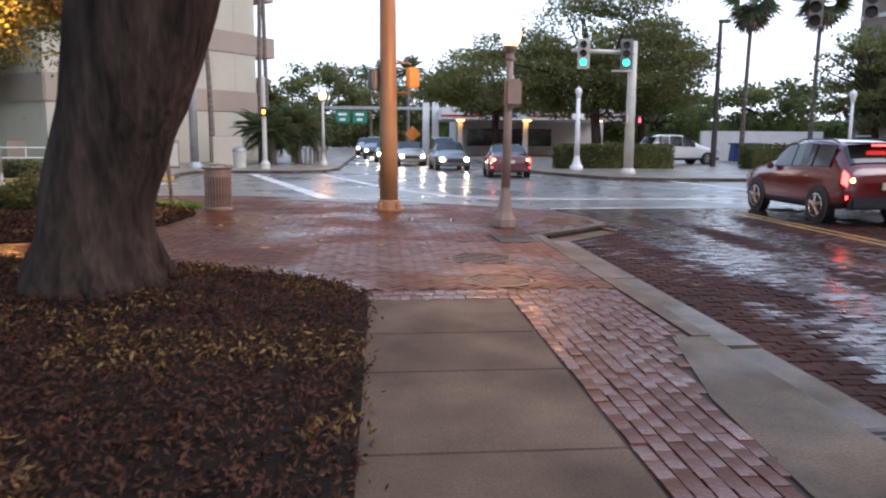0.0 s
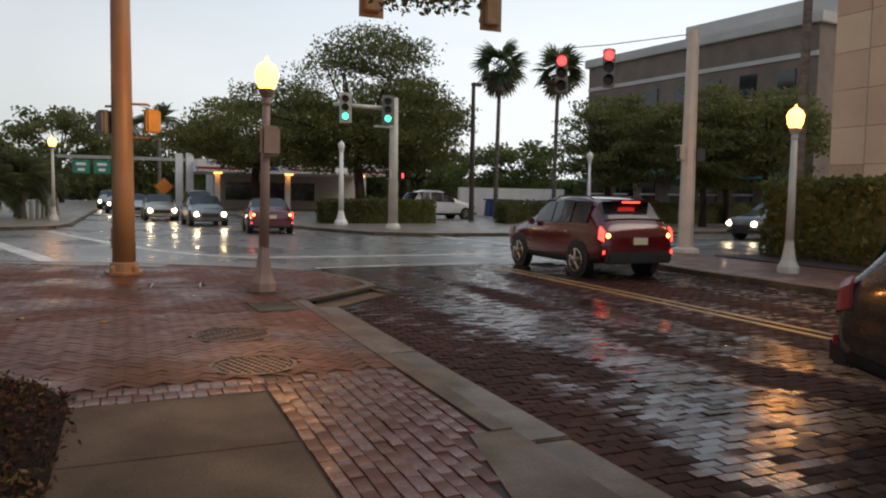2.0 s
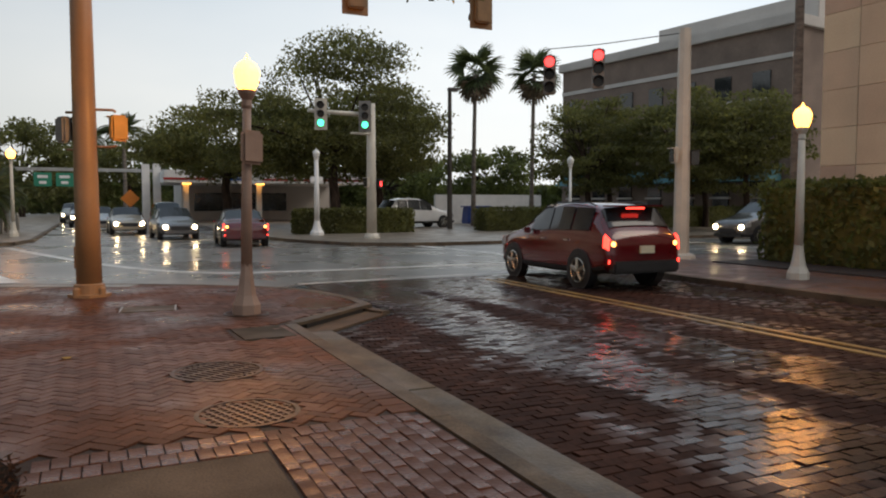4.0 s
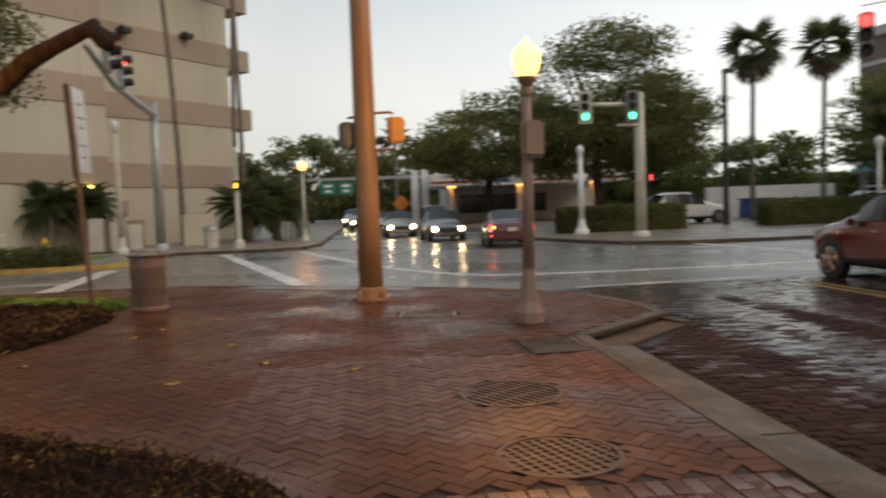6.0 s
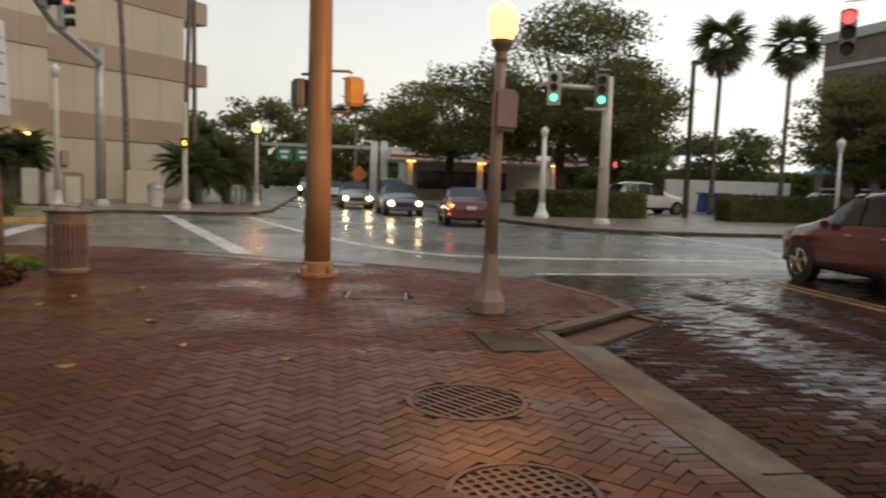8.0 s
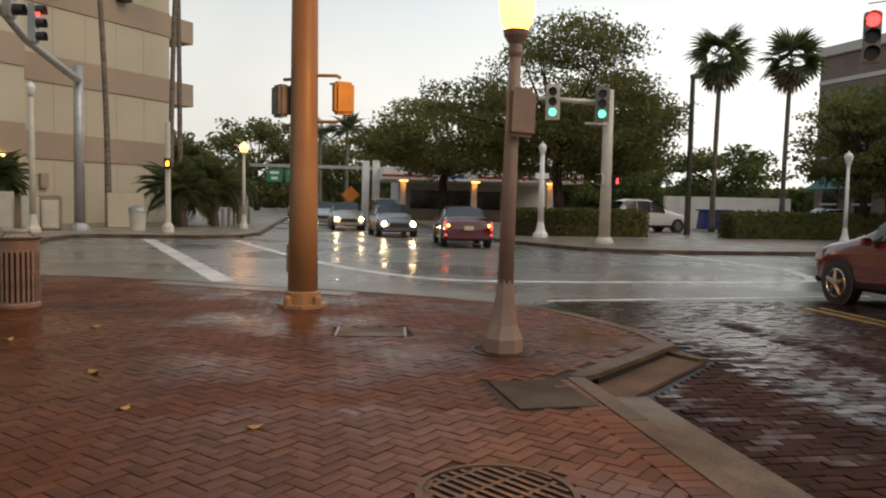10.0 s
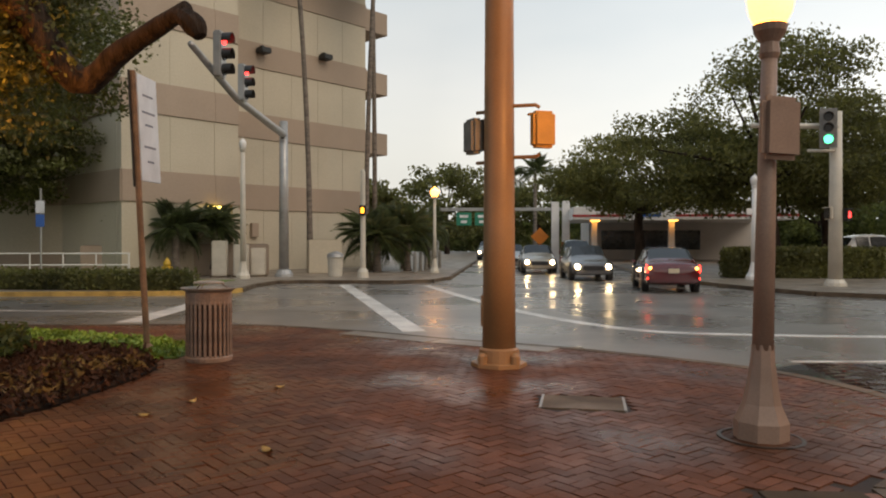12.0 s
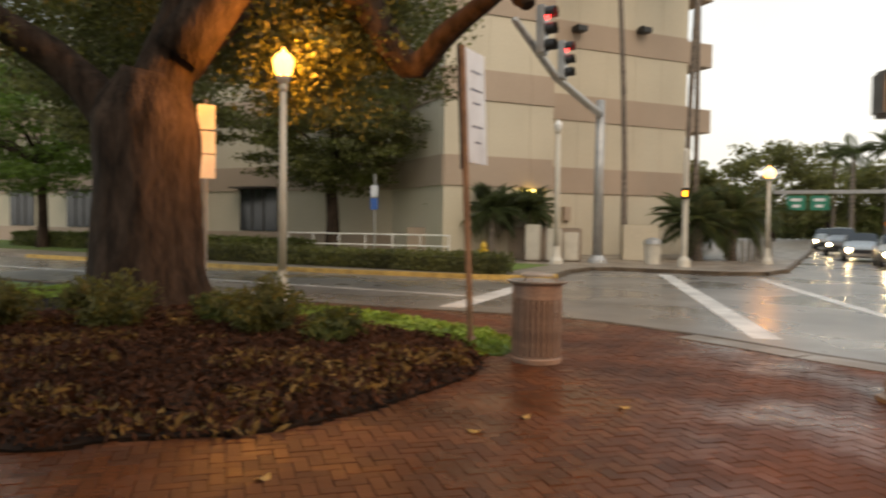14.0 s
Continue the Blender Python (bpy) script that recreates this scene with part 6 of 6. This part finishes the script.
def brick_sheet(name, rows, material, label, h=0.02, inset=0.004, kind="stuff", tip=0.012):
    """Many bricks in one mesh: rows of x, y, z, width, depth, turn."""
    r = np.array(rows, float)
    n = len(r)
    sx = np.array([-1, 1, 1, -1, -1, 1, 1, -1]) / 2
    sy = np.array([-1, -1, 1, 1, -1, -1, 1, 1]) / 2
    top = np.array([0, 0, 0, 0, 1, 1, 1, 1])
    grow = np.where(top, 0, 2 * inset)
    lx, ly = sx * (r[:, 3:4] + grow), sy * (r[:, 4:5] + grow)
    c, s = np.cos(r[:, 5:6]), np.sin(r[:, 5:6])
    rng = np.random.RandomState(n)
    tilt = rng.normal(0, tip, (n, 2))
    z = r[:, 2:3] + np.where(top, 0, -h) + (tilt[:, :1] * lx + tilt[:, 1:] * ly) * top
    v = np.stack([r[:, 0:1] + lx * c - ly * s, r[:, 1:2] + lx * s + ly * c, z], 2).reshape(-1, 3)
    f = np.array([[4, 5, 6, 7], [0, 1, 5, 4], [1, 2, 6, 5], [2, 3, 7, 6], [3, 0, 4, 7]])
    faces = (f[None] + 8 * np.arange(n)[:, None, None]).reshape(-1, 4)
    me = bpy.data.meshes.new(name)
    me.from_pydata(v.tolist(), [], faces.tolist())
    me.materials.append(material)
    ob = new(name, me)
    return tagged(ob, label, "", "", kind)


rnd = random.Random(2)
IN_PLAZA = [(1.60, 0.44), (1.60, 4.66), (1.95, 4.98), (3.1, 6.0)] + [(x * 0.985 - 0.03, y - 0.12) for x, y in CORNER] + [(-14, 11.9), (-14, 0.44)]
COVERS = ((-0.01, 0.73, 6.66, 7.24), (1.18, 1.74, 3.87, 4.63))
plaza_rows, plaza_near = [], []
u, c45 = 0.1, math.cos(math.pi / 4)
for cc in range(-190, 191):
    for rr in range(-190, 191):
        k = (cc - rr) % 4
        if k not in (0, 3):
            continue
        lx, ly = (cc + 1) * u if k == 0 else (cc + 0.5) * u, (rr + 0.5) * u if k == 0 else (rr + 1) * u
        x, y = (lx - ly) * c45 - 3.0, (lx + ly) * c45 + 5.0
        if not (-14 < x < 3.3 and 0.4 < y < 12.9) or not inside(x, y, IN_PLAZA) or inside(x, y, BED_NEAR) or inside(x, y, BED_FAR) or inside(x, y, LAWN):
            continue
        if any(math.hypot(x - gx0, y - gy0) < gr0 - 0.02 for gx0, gy0, gr0 in GRATES) or any(a - 0.05 < x < b + 0.05 and c - 0.05 < y < d + 0.05 for a, b, c, d in COVERS):
            continue
        row = (x, y, rnd.uniform(-0.003, 0.002), 0.192, 0.092, math.pi / 4 + (0 if k == 0 else math.pi / 2))
        (plaza_near if -1.5 < x < 1.1 and 1.5 < y < 3.9 and len(plaza_near) < 290 else plaza_rows).append(row)
ob = brick_sheet("brick", plaza_rows, PLAZA_BRICK, "red herringbone pavers of the plaza, wet")
ob.parent = pavement
BRICK = brick_mesh("brick", 0.192, 0.092, 0.02, PLAZA_BRICK)
for x, y, z, w, d, a in plaza_near:
    ob = new("brick", BRICK)
    ob.matrix_basis = pose(x, y, z, rnd.uniform(-0.5, 0.5), rnd.uniform(-0.5, 0.5), math.degrees(a))
    ob.parent = pavement

# border course along the kerb and the end of the walk, and the strip beside the walk
edge_rows = [(1.72, 0.5 + k * 0.1, rnd.uniform(-0.002, 0.003), 0.19, 0.091, 0) for k in range(42)]
for a, b in zip(CORNER, CORNER[1:]):
    n = max(1, int(math.dist(a, b) / 0.1))
    ang = math.atan2(b[1] - a[1], b[0] - a[0])
    for k in range(n):
        px, py = a[0] + (b[0] - a[0]) * (k + 0.5) / n, a[1] + (b[1] - a[1]) * (k + 0.5) / n
        edge_rows.append((px - 0.11 * math.cos(ang - math.pi / 2), py - 0.11 * math.sin(ang - math.pi / 2), rnd.uniform(-0.002, 0.003), 0.09, 0.19, ang))
for a, b in zip(BED_NEAR[18:48], BED_NEAR[19:49]):
    n = max(1, int(math.dist(a, b) / 0.2))
    ang = math.atan2(b[1] - a[1], b[0] - a[0])
    for k in range(n):
        px, py = a[0] + (b[0] - a[0]) * (k + 0.5) / n, a[1] + (b[1] - a[1]) * (k + 0.5) / n
        if py > 0.45:
            edge_rows.append((px - 0.05 * math.cos(ang + math.pi / 2), py + 0.06 * math.sin(ang + math.pi / 2) * -1 + 0.05, 0.006, 0.19, 0.092, ang))
ob = brick_sheet("brick", edge_rows, PLAZA_BRICK, "red border pavers along the kerb")
ob.parent = pavement
SOLDIER = brick_mesh("brick", 0.094, 0.196, 0.025, STRIP_BRICK)
for r_, y in enumerate((0.115, 0.325)):
    for k in range(13 if r_ == 0 else 23):
        x = -0.68 + k * 0.105 + (0.04 if r_ else 0)
        ob = new("brick", SOLDIER)
        ob.matrix_basis = pose(x, y + rnd.uniform(-0.006, 0.006), rnd.uniform(-0.003, 0.004), rnd.uniform(-0.8, 0.8), rnd.uniform(-0.8, 0.8), rnd.uniform(-1.5, 1.5))
        ob.parent = pavement
STRIP = [(0.645, 0.22), (1.80, 0.42), (1.80, -1.44), (1.64, -1.46), (1.35, -2.8), (1.25, -4.0), (1.23, -11), (0.645, -11)]
OLD = brick_mesh("brick", 0.084, 0.198, 0.03, STRIP_BRICK, 0.004)
strip_more = []
for i in range(12):
    for j in range(56):
        x, y = 0.695 + i * 0.0955, 0.12 - j * 0.202 + (0.101 if i % 2 else 0)
        if not inside(x, y, STRIP):
            continue
        if y > -4.6:
            ob = new("brick", OLD)
            ob.matrix_basis = pose(x + rnd.uniform(-0.004, 0.004), y, rnd.uniform(-0.006, 0.004), rnd.uniform(-1.5, 1.5), rnd.uniform(-2, 2), rnd.uniform(-0.8, 0.8))
            ob.parent = pavement
        else:
            strip_more.append((x, y, 0, 0.084, 0.198, 0))
ob = brick_sheet("brick", strip_more, STRIP_BRICK, "worn pavers of the strip beside the walk")
ob.parent = pavement

# the brick street: courses across the street
street_rows = []
for j in range(-110, 96):
    y = j * 0.105 + 0.0
    for i in range(-1, 42):
        x = 2.37 + i * 0.215 + (0.1075 if j % 2 else 0)
        if x > 10.75 or x < 2.3 or (y > 3.9 and inside(x, y, [(1.9, 4.1), (2.34, 4.30), (3.75, 5.58), (3.75, 7.0), (3.2, 8.7), (1.9, 9.8)])) or (y > 5.8 and x < 3.55):
            continue
        if i == 0 and j % 2:
            street_rows.append((2.318, y, ROAD_Z + 0.02, 0.1, 0.094, 0))
        street_rows.append((x, y, ROAD_Z + 0.02 + rnd.uniform(-0.004, 0.005), 0.201, 0.094, rnd.uniform(-0.02, 0.02)))
brick_sheet("street_bricks", street_rows, ROAD_BRICK, "dark wet worn bricks of the street with water in the wheel tracks", 0.03, 0.003, tip=0.022)
